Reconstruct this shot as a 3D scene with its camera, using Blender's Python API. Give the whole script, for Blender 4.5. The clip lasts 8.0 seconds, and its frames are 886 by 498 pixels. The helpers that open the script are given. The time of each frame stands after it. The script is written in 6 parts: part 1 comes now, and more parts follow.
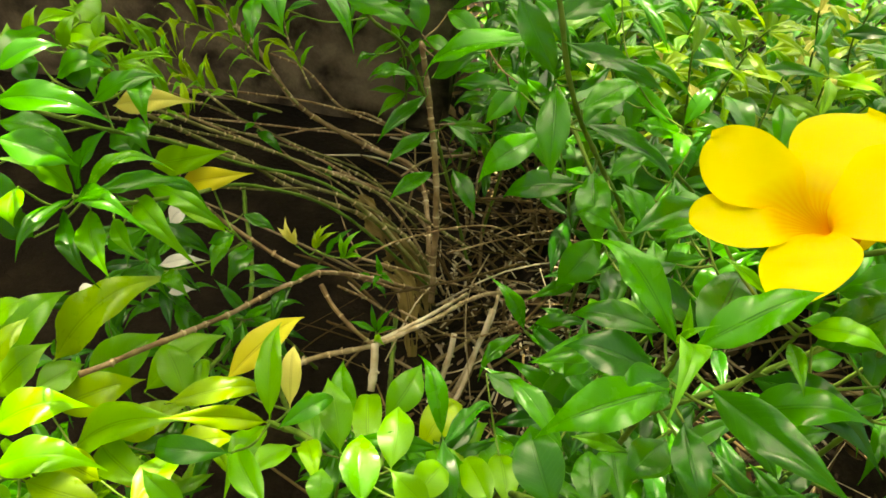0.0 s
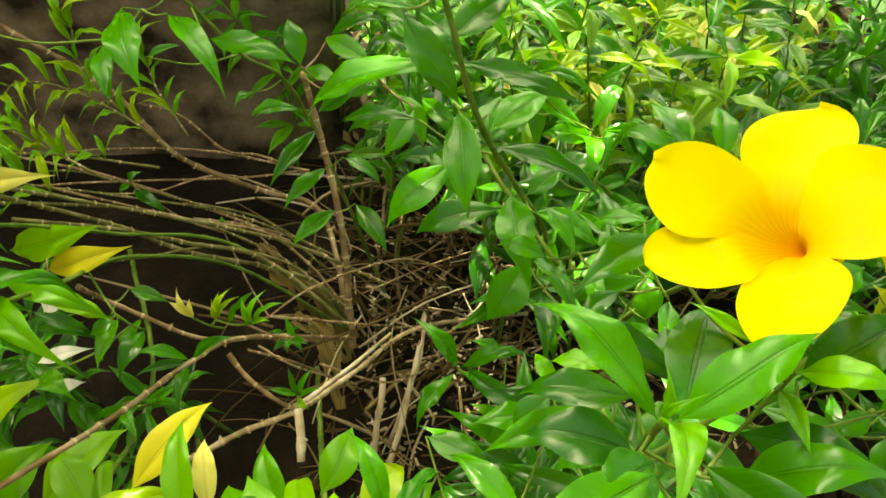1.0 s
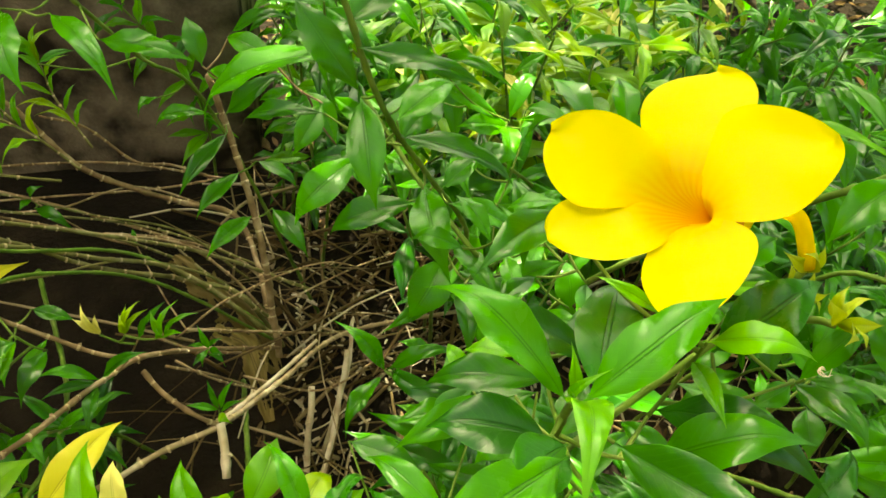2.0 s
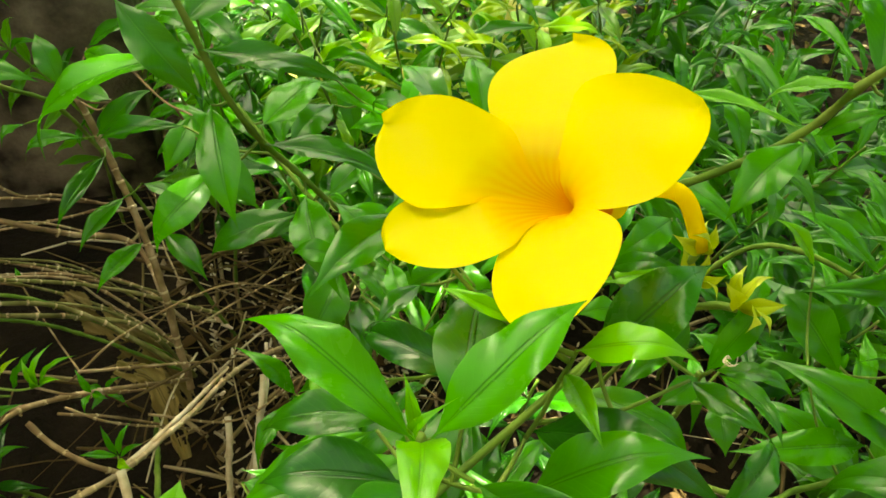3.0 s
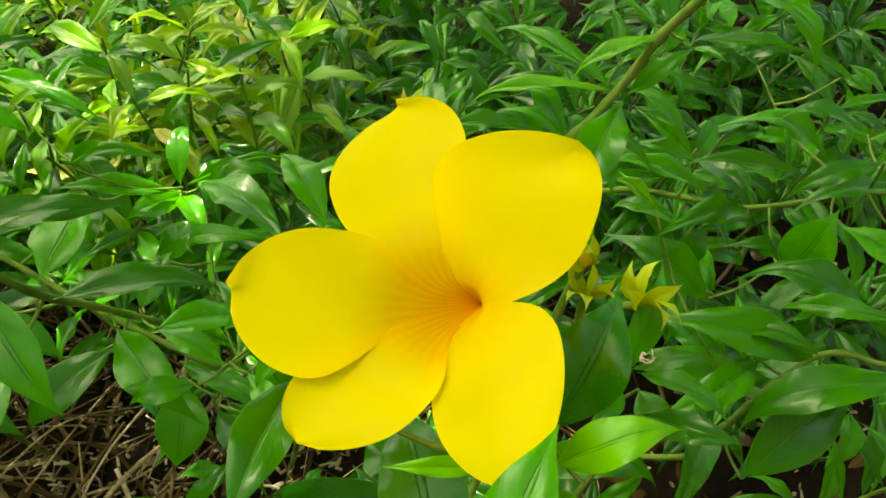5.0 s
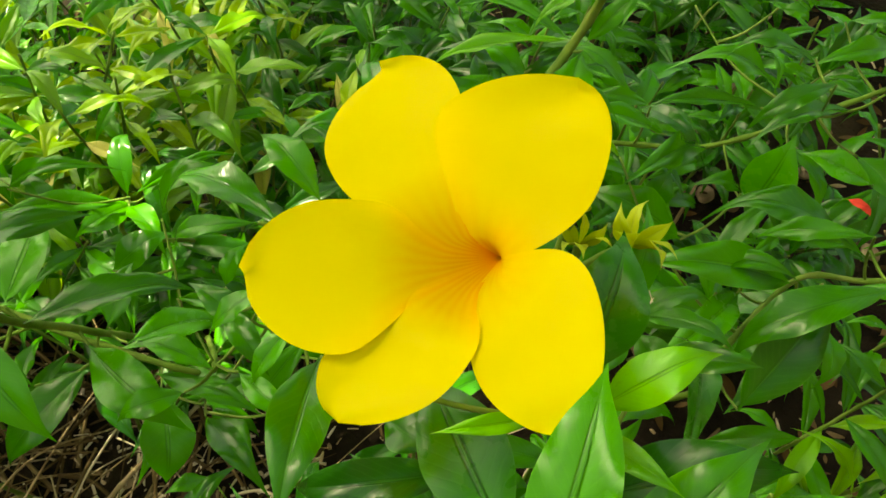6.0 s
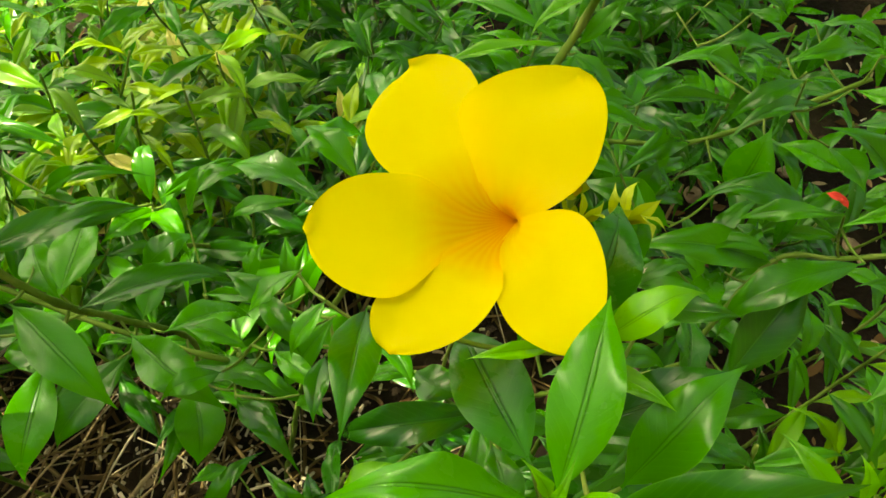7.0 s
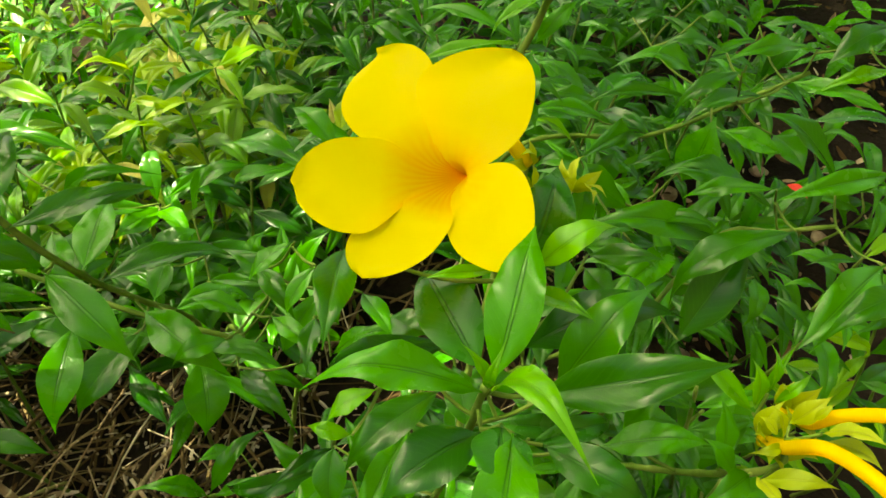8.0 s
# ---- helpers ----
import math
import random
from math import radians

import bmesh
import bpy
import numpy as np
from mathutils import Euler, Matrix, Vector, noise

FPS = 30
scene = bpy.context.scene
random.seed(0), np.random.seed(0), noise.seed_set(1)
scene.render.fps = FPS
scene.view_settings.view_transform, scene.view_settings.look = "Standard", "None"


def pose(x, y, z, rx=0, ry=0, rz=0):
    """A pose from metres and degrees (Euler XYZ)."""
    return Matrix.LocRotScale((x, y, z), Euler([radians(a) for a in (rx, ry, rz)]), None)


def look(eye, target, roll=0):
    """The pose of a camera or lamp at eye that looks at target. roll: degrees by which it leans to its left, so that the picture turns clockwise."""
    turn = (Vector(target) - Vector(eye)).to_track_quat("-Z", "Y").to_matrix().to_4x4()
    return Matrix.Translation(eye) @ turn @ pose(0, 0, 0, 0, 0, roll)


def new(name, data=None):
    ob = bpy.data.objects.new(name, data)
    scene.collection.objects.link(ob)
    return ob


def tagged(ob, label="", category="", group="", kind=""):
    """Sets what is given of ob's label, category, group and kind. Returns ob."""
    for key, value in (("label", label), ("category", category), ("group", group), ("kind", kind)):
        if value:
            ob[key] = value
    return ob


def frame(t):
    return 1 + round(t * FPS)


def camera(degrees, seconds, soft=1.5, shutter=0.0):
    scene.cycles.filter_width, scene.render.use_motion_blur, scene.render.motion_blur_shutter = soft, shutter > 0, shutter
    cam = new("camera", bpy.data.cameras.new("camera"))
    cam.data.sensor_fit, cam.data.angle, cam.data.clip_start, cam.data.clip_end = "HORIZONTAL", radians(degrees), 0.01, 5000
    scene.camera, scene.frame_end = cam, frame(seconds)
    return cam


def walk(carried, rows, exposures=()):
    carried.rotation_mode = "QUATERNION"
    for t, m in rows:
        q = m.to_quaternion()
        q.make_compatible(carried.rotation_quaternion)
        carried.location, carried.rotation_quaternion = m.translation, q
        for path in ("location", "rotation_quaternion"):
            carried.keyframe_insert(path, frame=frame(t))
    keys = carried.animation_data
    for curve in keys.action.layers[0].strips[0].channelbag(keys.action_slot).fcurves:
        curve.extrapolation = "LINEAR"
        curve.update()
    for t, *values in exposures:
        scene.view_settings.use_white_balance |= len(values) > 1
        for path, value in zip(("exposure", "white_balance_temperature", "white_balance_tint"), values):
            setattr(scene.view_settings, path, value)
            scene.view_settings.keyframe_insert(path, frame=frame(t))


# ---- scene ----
cam = camera(54.8, 8.0, 1.6)
# seconds, x, y, z, yaw, pitch, roll
ROWS = [
    (0, 0.0459, -0.0049, 0.8376, 5.53, -50.11, 3.41),
    (0.5, 0.0405, 0.0328, 0.8213, 1.04, -49.95, 2.10),
    (1, 0.0419, 0.0515, 0.8069, -3.36, -49.18, 1.99),
    (1.2, 0.0484, 0.0520, 0.8064, -3.33, -49.33, 1.68),
    (2.3, 0.0640, 0.0587, 0.7791, -11.37, -48.32, 3.42),
    (2.5, 0.0793, 0.0617, 0.7719, -11.15, -48.42, 2.28),
    (3, 0.0944, 0.0772, 0.7651, -14.82, -48.29, 2.02),
    (3.5, 0.1058, 0.0943, 0.7630, -19.63, -48.58, 1.98),
    (4, 0.1150, 0.1113, 0.7637, -25.31, -49.16, 1.48),
    (4.5, 0.1082, 0.1243, 0.7633, -31.06, -50.06, -0.70),
    (4.7, 0.1048, 0.1302, 0.7640, -33.09, -50.24, -1.99),
    (5.8, 0.0694, 0.1466, 0.7533, -41.24, -50.81, -3.56),
    (6, 0.0807, 0.1483, 0.7543, -42.04, -51.56, -5.16),
    (6.5, 0.0681, 0.1456, 0.7628, -42.68, -51.03, -6.18),
    (7, 0.0499, 0.1306, 0.7758, -43.11, -50.55, -5.74),
    (7.5, 0.0315, 0.1068, 0.7967, -43.54, -49.47, -5.53),
    (8, 0.0203, 0.0850, 0.8002, -43.36, -49.09, -6.87),
]


def eye_pose(x, y, z, yaw, pitch, roll):
    turn = Matrix.Rotation(radians(yaw), 4, "Z") @ Matrix.Rotation(radians(90 + pitch), 4, "X") @ Matrix.Rotation(radians(roll), 4, "Z")
    return Matrix.Translation((x, y, z)) @ turn


walk(cam, [(row[0], eye_pose(*row[1:])) for row in ROWS], [(0.0, 2.38, 9300, -6), (1.0, 2.57, 9300, -5), (3.0, 2.38, 9000, -11), (4.5, 2.13, 9000, -12), (6.5, 2.07, 9500, -9), (8.0, 2.14, 9500, -9)])

# ---- world, sun, exposure ----
SUN_ELEVATION, SUN_AZIMUTH = radians(60), radians(-12)
world = bpy.data.worlds.new("sky")
scene.world = world
world.use_nodes = True
sky = world.node_tree.nodes.new("ShaderNodeTexSky")
sky.sky_type, sky.sun_disc = "NISHITA", False
sky.sun_elevation, sky.sun_rotation = SUN_ELEVATION, SUN_AZIMUTH
sky.air_density, sky.dust_density, sky.ozone_density = 0.6, 7.0, 0.4
backdrop_node = world.node_tree.nodes["Background"]
backdrop_node.inputs["Strength"].default_value = 0.15
world.node_tree.links.new(sky.outputs["Color"], backdrop_node.inputs["Color"])

sun_data = bpy.data.lights.new("sun", "SUN")
sun_data.energy, sun_data.angle, sun_data.color = 5.0, radians(0.53), (1.0, 0.95, 0.86)
sun = new("sun", sun_data)
# direction towards the sun (azimuth from +y, clockwise)
TO_SUN = Vector((math.sin(SUN_AZIMUTH) * math.cos(SUN_ELEVATION), math.cos(SUN_AZIMUTH) * math.cos(SUN_ELEVATION), math.sin(SUN_ELEVATION)))
sun.matrix_world = look(TO_SUN * 20, (0, 0, 0))


# ---- materials ----
def material(name):
    mat = bpy.data.materials.new(name)
    mat.use_nodes = True
    tree = mat.node_tree
    return mat, tree, tree.nodes["Principled BSDF"]


def add(tree, kind, **values):
    node = tree.nodes.new(kind)
    for key, value in values.items():
        node.inputs[key.replace("_", " ")].default_value = value
    return node


def ramp(tree, source, *stops):
    node = tree.nodes.new("ShaderNodeValToRGB")
    while len(node.color_ramp.elements) < len(stops):
        node.color_ramp.elements.new(0.5)
    for element, (place, colour) in zip(node.color_ramp.elements, stops):
        element.position, element.color = place, (*colour, 1)
    tree.links.new(source, node.inputs["Fac"])
    return node.outputs["Color"]


def blend(tree, factor, a, b, mode="MIX"):
    node = tree.nodes.new("ShaderNodeMix")
    node.data_type, node.blend_type = "RGBA", mode
    for socket, value in ((node.inputs["Factor"], factor), (node.inputs[6], a), (node.inputs[7], b)):
        if hasattr(value, "is_linked"):
            tree.links.new(value, socket)
        else:
            socket.default_value = value if isinstance(value, (int, float)) else (*value, 1)
    return node.outputs[2]


def maths(tree, operation, a, b=0.0, c=0.0):
    node = tree.nodes.new("ShaderNodeMath")
    node.operation = operation
    for socket, value in zip(node.inputs, (a, b, c)):
        if hasattr(value, "is_linked"):
            tree.links.new(value, socket)
        else:
            socket.default_value = value
    return node.outputs[0]


def noise_of(tree, scale, detail=4.0, space="Object"):
    node = add(tree, "ShaderNodeTexNoise", Scale=scale, Detail=detail)
    if space == "World":
        source = tree.nodes.new("ShaderNodeNewGeometry").outputs["Position"]
    else:
        source = tree.nodes.new("ShaderNodeTexCoord").outputs[space]
    tree.links.new(source, node.inputs["Vector"])
    return node.outputs["Fac"]


def leaf_material(name, dark, light, rib, glow, rough=0.19, share=0.32):
    """Glossy leaf with a pale midrib between two creases with painted shade, side veins and light that passes through
    the blade.
    """
    mat, tree, bsdf = material(name)
    uv = tree.nodes.new("ShaderNodeUVMap")
    parts = tree.nodes.new("ShaderNodeSeparateXYZ")
    tree.links.new(uv.outputs["UV"], parts.inputs["Vector"])
    across = maths(tree, "ABSOLUTE", maths(tree, "SUBTRACT", parts.outputs["X"], 0.5))
    along = parts.outputs["Y"]
    info = tree.nodes.new("ShaderNodeObjectInfo")
    grain = noise_of(tree, 45.0, 4.0, "World")
    tone = maths(tree, "ADD", maths(tree, "MULTIPLY", info.outputs["Random"], 0.75), maths(tree, "MULTIPLY", grain, 0.35))
    blade = ramp(tree, tone, (0.1, dark), (0.98, light))
    taper = maths(tree, "MINIMUM", maths(tree, "MULTIPLY", maths(tree, "MAXIMUM", maths(tree, "SUBTRACT", 0.95, along), 0.0), 4.0), 1.0)
    midrib = maths(tree, "MAXIMUM", maths(tree, "SUBTRACT", 1.0, maths(tree, "MULTIPLY", across, 62.0)), 0.0)
    wander = maths(tree, "ADD", along, maths(tree, "MULTIPLY", noise_of(tree, 6.0, 2.0), 0.05))
    wave = maths(tree, "SINE", maths(tree, "MULTIPLY", maths(tree, "SUBTRACT", wander, maths(tree, "MULTIPLY", across, 0.42)), 90.0))
    veins = maths(tree, "MULTIPLY", maths(tree, "POWER", maths(tree, "MAXIMUM", wave, 0.0), 5.0), maths(tree, "MINIMUM", maths(tree, "MULTIPLY", across, 8.0), 1.0))
    edge = maths(tree, "MAXIMUM", maths(tree, "MULTIPLY", maths(tree, "SUBTRACT", across, 0.47), 30.0), 0.0)
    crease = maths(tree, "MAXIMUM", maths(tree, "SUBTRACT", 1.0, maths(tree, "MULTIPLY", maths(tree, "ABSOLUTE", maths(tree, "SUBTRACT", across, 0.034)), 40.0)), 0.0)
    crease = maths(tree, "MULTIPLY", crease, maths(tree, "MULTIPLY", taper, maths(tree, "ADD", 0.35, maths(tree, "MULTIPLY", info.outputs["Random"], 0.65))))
    colour = blend(tree, maths(tree, "MULTIPLY", midrib, 0.22), blade, rib)
    colour = blend(tree, maths(tree, "MULTIPLY", veins, 0.07), colour, rib)
    colour = blend(tree, maths(tree, "MULTIPLY", edge, 0.40), colour, rib)
    # shade in the two creases is put into the blade colour
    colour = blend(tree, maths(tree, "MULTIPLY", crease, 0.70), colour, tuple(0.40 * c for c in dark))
    spots = ramp(tree, noise_of(tree, 14.0, 6.0), (0.28, (0.55, 0.5, 0.4)), (0.36, (1, 1, 1)))
    colour = blend(tree, 0.30, colour, spots, "MULTIPLY")
    tree.links.new(colour, bsdf.inputs["Base Color"])
    gloss = maths(tree, "ADD", rough - 0.08, maths(tree, "MULTIPLY", noise_of(tree, 120.0, 4.0, "World"), 0.16))
    gloss = maths(tree, "ADD", gloss, maths(tree, "MULTIPLY", info.outputs["Random"], 0.08))
    tree.links.new(gloss, bsdf.inputs["Roughness"])
    bsdf.inputs["Specular IOR Level"].default_value = 0.31
    groove = maths(tree, "ADD", maths(tree, "MULTIPLY", midrib, -0.35), maths(tree, "MULTIPLY", veins, -0.08))
    groove = maths(tree, "ADD", groove, maths(tree, "MULTIPLY", crease, -0.9))
    groove = maths(tree, "ADD", groove, maths(tree, "MULTIPLY", noise_of(tree, 130.0, 2.0, "World"), 0.14))
    bump = add(tree, "ShaderNodeBump", Strength=0.35, Distance=0.0008)
    tree.links.new(groove, bump.inputs["Height"])
    tree.links.new(bump.outputs["Normal"], bsdf.inputs["Normal"])
    through_light = add(tree, "ShaderNodeBsdfTranslucent")
    tree.links.new(blend(tree, 0.35, glow, colour), through_light.inputs["Color"])
    mixer = add(tree, "ShaderNodeMixShader", Fac=share)
    tree.links.new(bsdf.outputs["BSDF"], mixer.inputs[1])
    tree.links.new(through_light.outputs["BSDF"], mixer.inputs[2])
    tree.links.new(mixer.outputs["Shader"], tree.nodes["Material Output"].inputs["Surface"])
    return mat


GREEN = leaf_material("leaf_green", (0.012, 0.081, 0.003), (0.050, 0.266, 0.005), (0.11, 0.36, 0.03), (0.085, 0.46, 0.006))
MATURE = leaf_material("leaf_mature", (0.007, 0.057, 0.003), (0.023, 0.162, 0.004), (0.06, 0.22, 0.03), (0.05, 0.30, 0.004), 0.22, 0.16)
# two leaf greens with the yellow of sunlight put into their colour
YOUNG_SUNLIT = leaf_material("leaf_young_sunlit", (0.072, 0.265, 0.004), (0.170, 0.40, 0.006), (0.25, 0.50, 0.04), (0.30, 0.62, 0.004), 0.32)
LIME_SUNLIT = leaf_material("leaf_lime_sunlit", (0.13, 0.29, 0.004), (0.27, 0.43, 0.008), (0.30, 0.50, 0.05), (0.38, 0.60, 0.004), 0.26)
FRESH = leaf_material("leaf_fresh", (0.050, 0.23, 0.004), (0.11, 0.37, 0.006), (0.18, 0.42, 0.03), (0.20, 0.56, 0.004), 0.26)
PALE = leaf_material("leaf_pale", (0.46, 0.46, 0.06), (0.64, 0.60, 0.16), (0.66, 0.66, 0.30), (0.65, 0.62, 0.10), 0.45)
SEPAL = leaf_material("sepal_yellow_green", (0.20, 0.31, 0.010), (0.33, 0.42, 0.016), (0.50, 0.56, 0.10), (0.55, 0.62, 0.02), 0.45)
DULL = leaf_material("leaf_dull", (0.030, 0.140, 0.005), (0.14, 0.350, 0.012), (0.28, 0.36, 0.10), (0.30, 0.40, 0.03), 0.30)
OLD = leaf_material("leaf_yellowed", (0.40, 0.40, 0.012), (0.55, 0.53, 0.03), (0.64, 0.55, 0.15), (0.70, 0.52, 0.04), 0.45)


def bark_material(name, dark, mid, light, rough=0.8):
    mat, tree, bsdf = material(name)
    coarse, fine = noise_of(tree, 45.0, 6.0), noise_of(tree, 260.0, 4.0)
    colour = ramp(tree, coarse, (0.32, dark), (0.5, mid), (0.68, light))
    colour = blend(tree, maths(tree, "MULTIPLY", fine, 0.5), colour, dark)
    tree.links.new(colour, bsdf.inputs["Base Color"])
    bsdf.inputs["Specular IOR Level"].default_value = 0.08
    bsdf.inputs["Roughness"].default_value = rough
    bump = add(tree, "ShaderNodeBump", Strength=0.6, Distance=0.001)
    tree.links.new(maths(tree, "ADD", coarse, maths(tree, "MULTIPLY", fine, 0.5)), bump.inputs["Height"])
    tree.links.new(bump.outputs["Normal"], bsdf.inputs["Normal"])
    return mat


WOOD = bark_material("bark_brown", (0.10, 0.066, 0.034), (0.27, 0.185, 0.095), (0.46, 0.36, 0.22))
TWIG = bark_material("stem_green_brown", (0.055, 0.105, 0.014), (0.11, 0.205, 0.028), (0.20, 0.28, 0.065), 0.5)
BLEACHED = bark_material("bark_bleached", (0.30, 0.22, 0.12), (0.55, 0.47, 0.32), (0.74, 0.67, 0.52))
GREYED = bark_material("bark_greyed", (0.17, 0.125, 0.065), (0.36, 0.28, 0.165), (0.58, 0.49, 0.34))
OLIVE = bark_material("bark_olive", (0.070, 0.070, 0.020), (0.17, 0.165, 0.055), (0.33, 0.30, 0.14), 0.6)
SCAR = bark_material("leaf_scar_pale", (0.30, 0.22, 0.11), (0.48, 0.38, 0.22), (0.66, 0.57, 0.40))


def petal_material():
    mat, tree, bsdf = material("petal_yellow")
    uv = tree.nodes.new("ShaderNodeUVMap")
    parts = tree.nodes.new("ShaderNodeSeparateXYZ")
    tree.links.new(uv.outputs["UV"], parts.inputs["Vector"])
    streak = maths(tree, "MULTIPLY", maths(tree, "SINE", maths(tree, "MULTIPLY", parts.outputs["X"], 38.0)), maths(tree, "MULTIPLY", maths(tree, "MAXIMUM", maths(tree, "SUBTRACT", 0.5, parts.outputs["Y"]), 0.0), maths(tree, "MULTIPLY", noise_of(tree, 70.0, 2.0), 0.13)))
    deep = maths(tree, "ADD", parts.outputs["Y"], streak)
    colour = ramp(tree, deep, (0.0, (0.72, 0.27, 0.001)), (0.15, (0.80, 0.40, 0.001)), (0.30, (0.85, 0.60, 0.001)), (0.44, (0.87, 0.72, 0.001)), (1.0, (0.87, 0.755, 0.001)))
    colour = blend(tree, 0.12, colour, ramp(tree, noise_of(tree, 60.0, 4.0), (0.3, (0.8, 0.72, 0.4)), (0.7, (1, 1, 1))), "MULTIPLY")
    tree.links.new(colour, bsdf.inputs["Base Color"])
    bsdf.inputs["Roughness"].default_value = 0.55
    bsdf.inputs["Specular IOR Level"].default_value = 0.3
    bump = add(tree, "ShaderNodeBump", Strength=0.25, Distance=0.0006)
    tree.links.new(maths(tree, "ADD", maths(tree, "MULTIPLY", streak, 4.0), noise_of(tree, 90.0, 3.0)), bump.inputs["Height"])
    tree.links.new(bump.outputs["Normal"], bsdf.inputs["Normal"])
    through_light = add(tree, "ShaderNodeBsdfTranslucent")
    tree.links.new(colour, through_light.inputs["Color"])
    mixer = add(tree, "ShaderNodeMixShader", Fac=0.6)
    tree.links.new(bsdf.outputs["BSDF"], mixer.inputs[1])
    tree.links.new(through_light.outputs["BSDF"], mixer.inputs[2])
    tree.links.new(mixer.outputs["Shader"], tree.nodes["Material Output"].inputs["Surface"])
    return mat


PETAL = petal_material()


def earth_material():
    mat, tree, bsdf = material("shade_darkened_soil")
    coarse, fine = noise_of(tree, 9.0, 8.0), noise_of(tree, 120.0, 6.0)
    # soil browns lowered to near black, so they carry the shade between shrubs
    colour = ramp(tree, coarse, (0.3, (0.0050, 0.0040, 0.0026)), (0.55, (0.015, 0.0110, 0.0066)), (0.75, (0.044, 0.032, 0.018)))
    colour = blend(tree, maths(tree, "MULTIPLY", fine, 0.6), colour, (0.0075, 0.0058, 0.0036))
    tree.links.new(colour, bsdf.inputs["Base Color"])
    bsdf.inputs["Specular IOR Level"].default_value = 0.08
    bsdf.inputs["Roughness"].default_value = 0.95
    bump = add(tree, "ShaderNodeBump", Strength=0.8, Distance=0.006)
    tree.links.new(maths(tree, "ADD", coarse, fine), bump.inputs["Height"])
    tree.links.new(bump.outputs["Normal"], bsdf.inputs["Normal"])
    return mat


def stone_material(name, dark, light, scale=6.0):
    mat, tree, bsdf = material(name)
    coarse, fine = noise_of(tree, scale, 8.0), noise_of(tree, scale * 15, 6.0)
    colour = ramp(tree, coarse, (0.37, dark), (0.63, light))
    colour = blend(tree, maths(tree, "MULTIPLY", fine, 0.45), colour, dark)
    tree.links.new(colour, bsdf.inputs["Base Color"])
    bsdf.inputs["Specular IOR Level"].default_value = 0.08
    bsdf.inputs["Roughness"].default_value = 0.9
    bump = add(tree, "ShaderNodeBump", Strength=0.7, Distance=0.004)
    tree.links.new(maths(tree, "ADD", coarse, maths(tree, "MULTIPLY", fine, 0.6)), bump.inputs["Height"])
    tree.links.new(bump.outputs["Normal"], bsdf.inputs["Normal"])
    return mat


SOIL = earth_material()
WALL = stone_material("weathered_grey_wall", (0.024, 0.019, 0.013), (0.270, 0.220, 0.155), 16.0)
PEBBLE = stone_material("pale_stone", (0.16, 0.12, 0.08), (0.40, 0.32, 0.22), 30.0)


def litter_material(name, *stops):
    mat, tree, bsdf = material(name)
    piece = tree.nodes.new("ShaderNodeNewGeometry")
    colour = ramp(tree, piece.outputs["Random Per Island"], *stops)
    colour = blend(tree, maths(tree, "MULTIPLY", noise_of(tree, 150.0, 5.0), 0.6), colour, (0.055, 0.034, 0.013))
    tree.links.new(colour, bsdf.inputs["Base Color"])
    bsdf.inputs["Specular IOR Level"].default_value = 0.08
    bsdf.inputs["Roughness"].default_value = 0.8
    return mat


LITTER = litter_material("dry_litter", (0.0, (0.026, 0.015, 0.005)), (0.5, (0.080, 0.048, 0.017)), (0.90, (0.15, 0.098, 0.045)), (1.0, (0.40, 0.32, 0.20)))
CHIPS = litter_material("pale_wood_chips", (0.0, (0.20, 0.14, 0.075)), (0.4, (0.42, 0.33, 0.20)), (1.0, (0.80, 0.72, 0.54)))
STICKS = litter_material("dry_sticks", (0.0, (0.035, 0.024, 0.009)), (0.5, (0.11, 0.078, 0.032)), (0.8, (0.28, 0.21, 0.10)), (1.0, (0.75, 0.66, 0.46)))


# ---- mesh helpers ----
def link_mesh(name, bm, mat, parent=None, label="", smooth=True):
    data = bpy.data.meshes.new(name)
    bm.to_mesh(data)
    bm.free()
    data.materials.append(mat)
    if smooth:
        data.polygons.foreach_set("use_smooth", [True] * len(data.polygons))
    ob = new(name, data)
    ob.parent = parent
    return tagged(ob, label)


def part(name, bm, mat, parent, label=""):
    return link_mesh(name, bm, mat, parent, label)


def spline(points, per=6):
    """Points along a smooth curve through the given ones."""
    pts = [Vector(p) for p in points]
    if len(pts) == 2:
        pts = [pts[0], (pts[0] + pts[1]) / 2, pts[1]]
    ends = [pts[0] * 2 - pts[1], *pts, pts[-1] * 2 - pts[-2]]
    out = []
    for a, b, c, d in zip(ends, ends[1:], ends[2:], ends[3:]):
        for k in range(per):
            u = k / per
            out.append(0.5 * (2 * b + (c - a) * u + (2 * a - 5 * b + 4 * c - d) * u * u + (3 * b - a - 3 * c + d) * u ** 3))
    return out + [pts[-1]]


def tube(bm, line, radii, sides=8):
    """A closed tube along a line with a radius for each of its points."""
    rings, side = [], None
    for n, p in enumerate(line):
        way = (line[min(n + 1, len(line) - 1)] - line[max(n - 1, 0)]).normalized()
        side = way.orthogonal() if side is None else side - way * side.dot(way)
        side.normalize()
        other = way.cross(side)
        rings.append([bm.verts.new(p + radii[n] * (math.cos(a) * side + math.sin(a) * other)) for a in (2 * math.pi * k / sides for k in range(sides))])
    for low, high in zip(rings, rings[1:]):
        for k in range(sides):
            bm.faces.new((low[k], low[(k + 1) % sides], high[(k + 1) % sides], high[k]))
    bm.faces.new(rings[0][::-1])
    bm.faces.new(rings[-1])


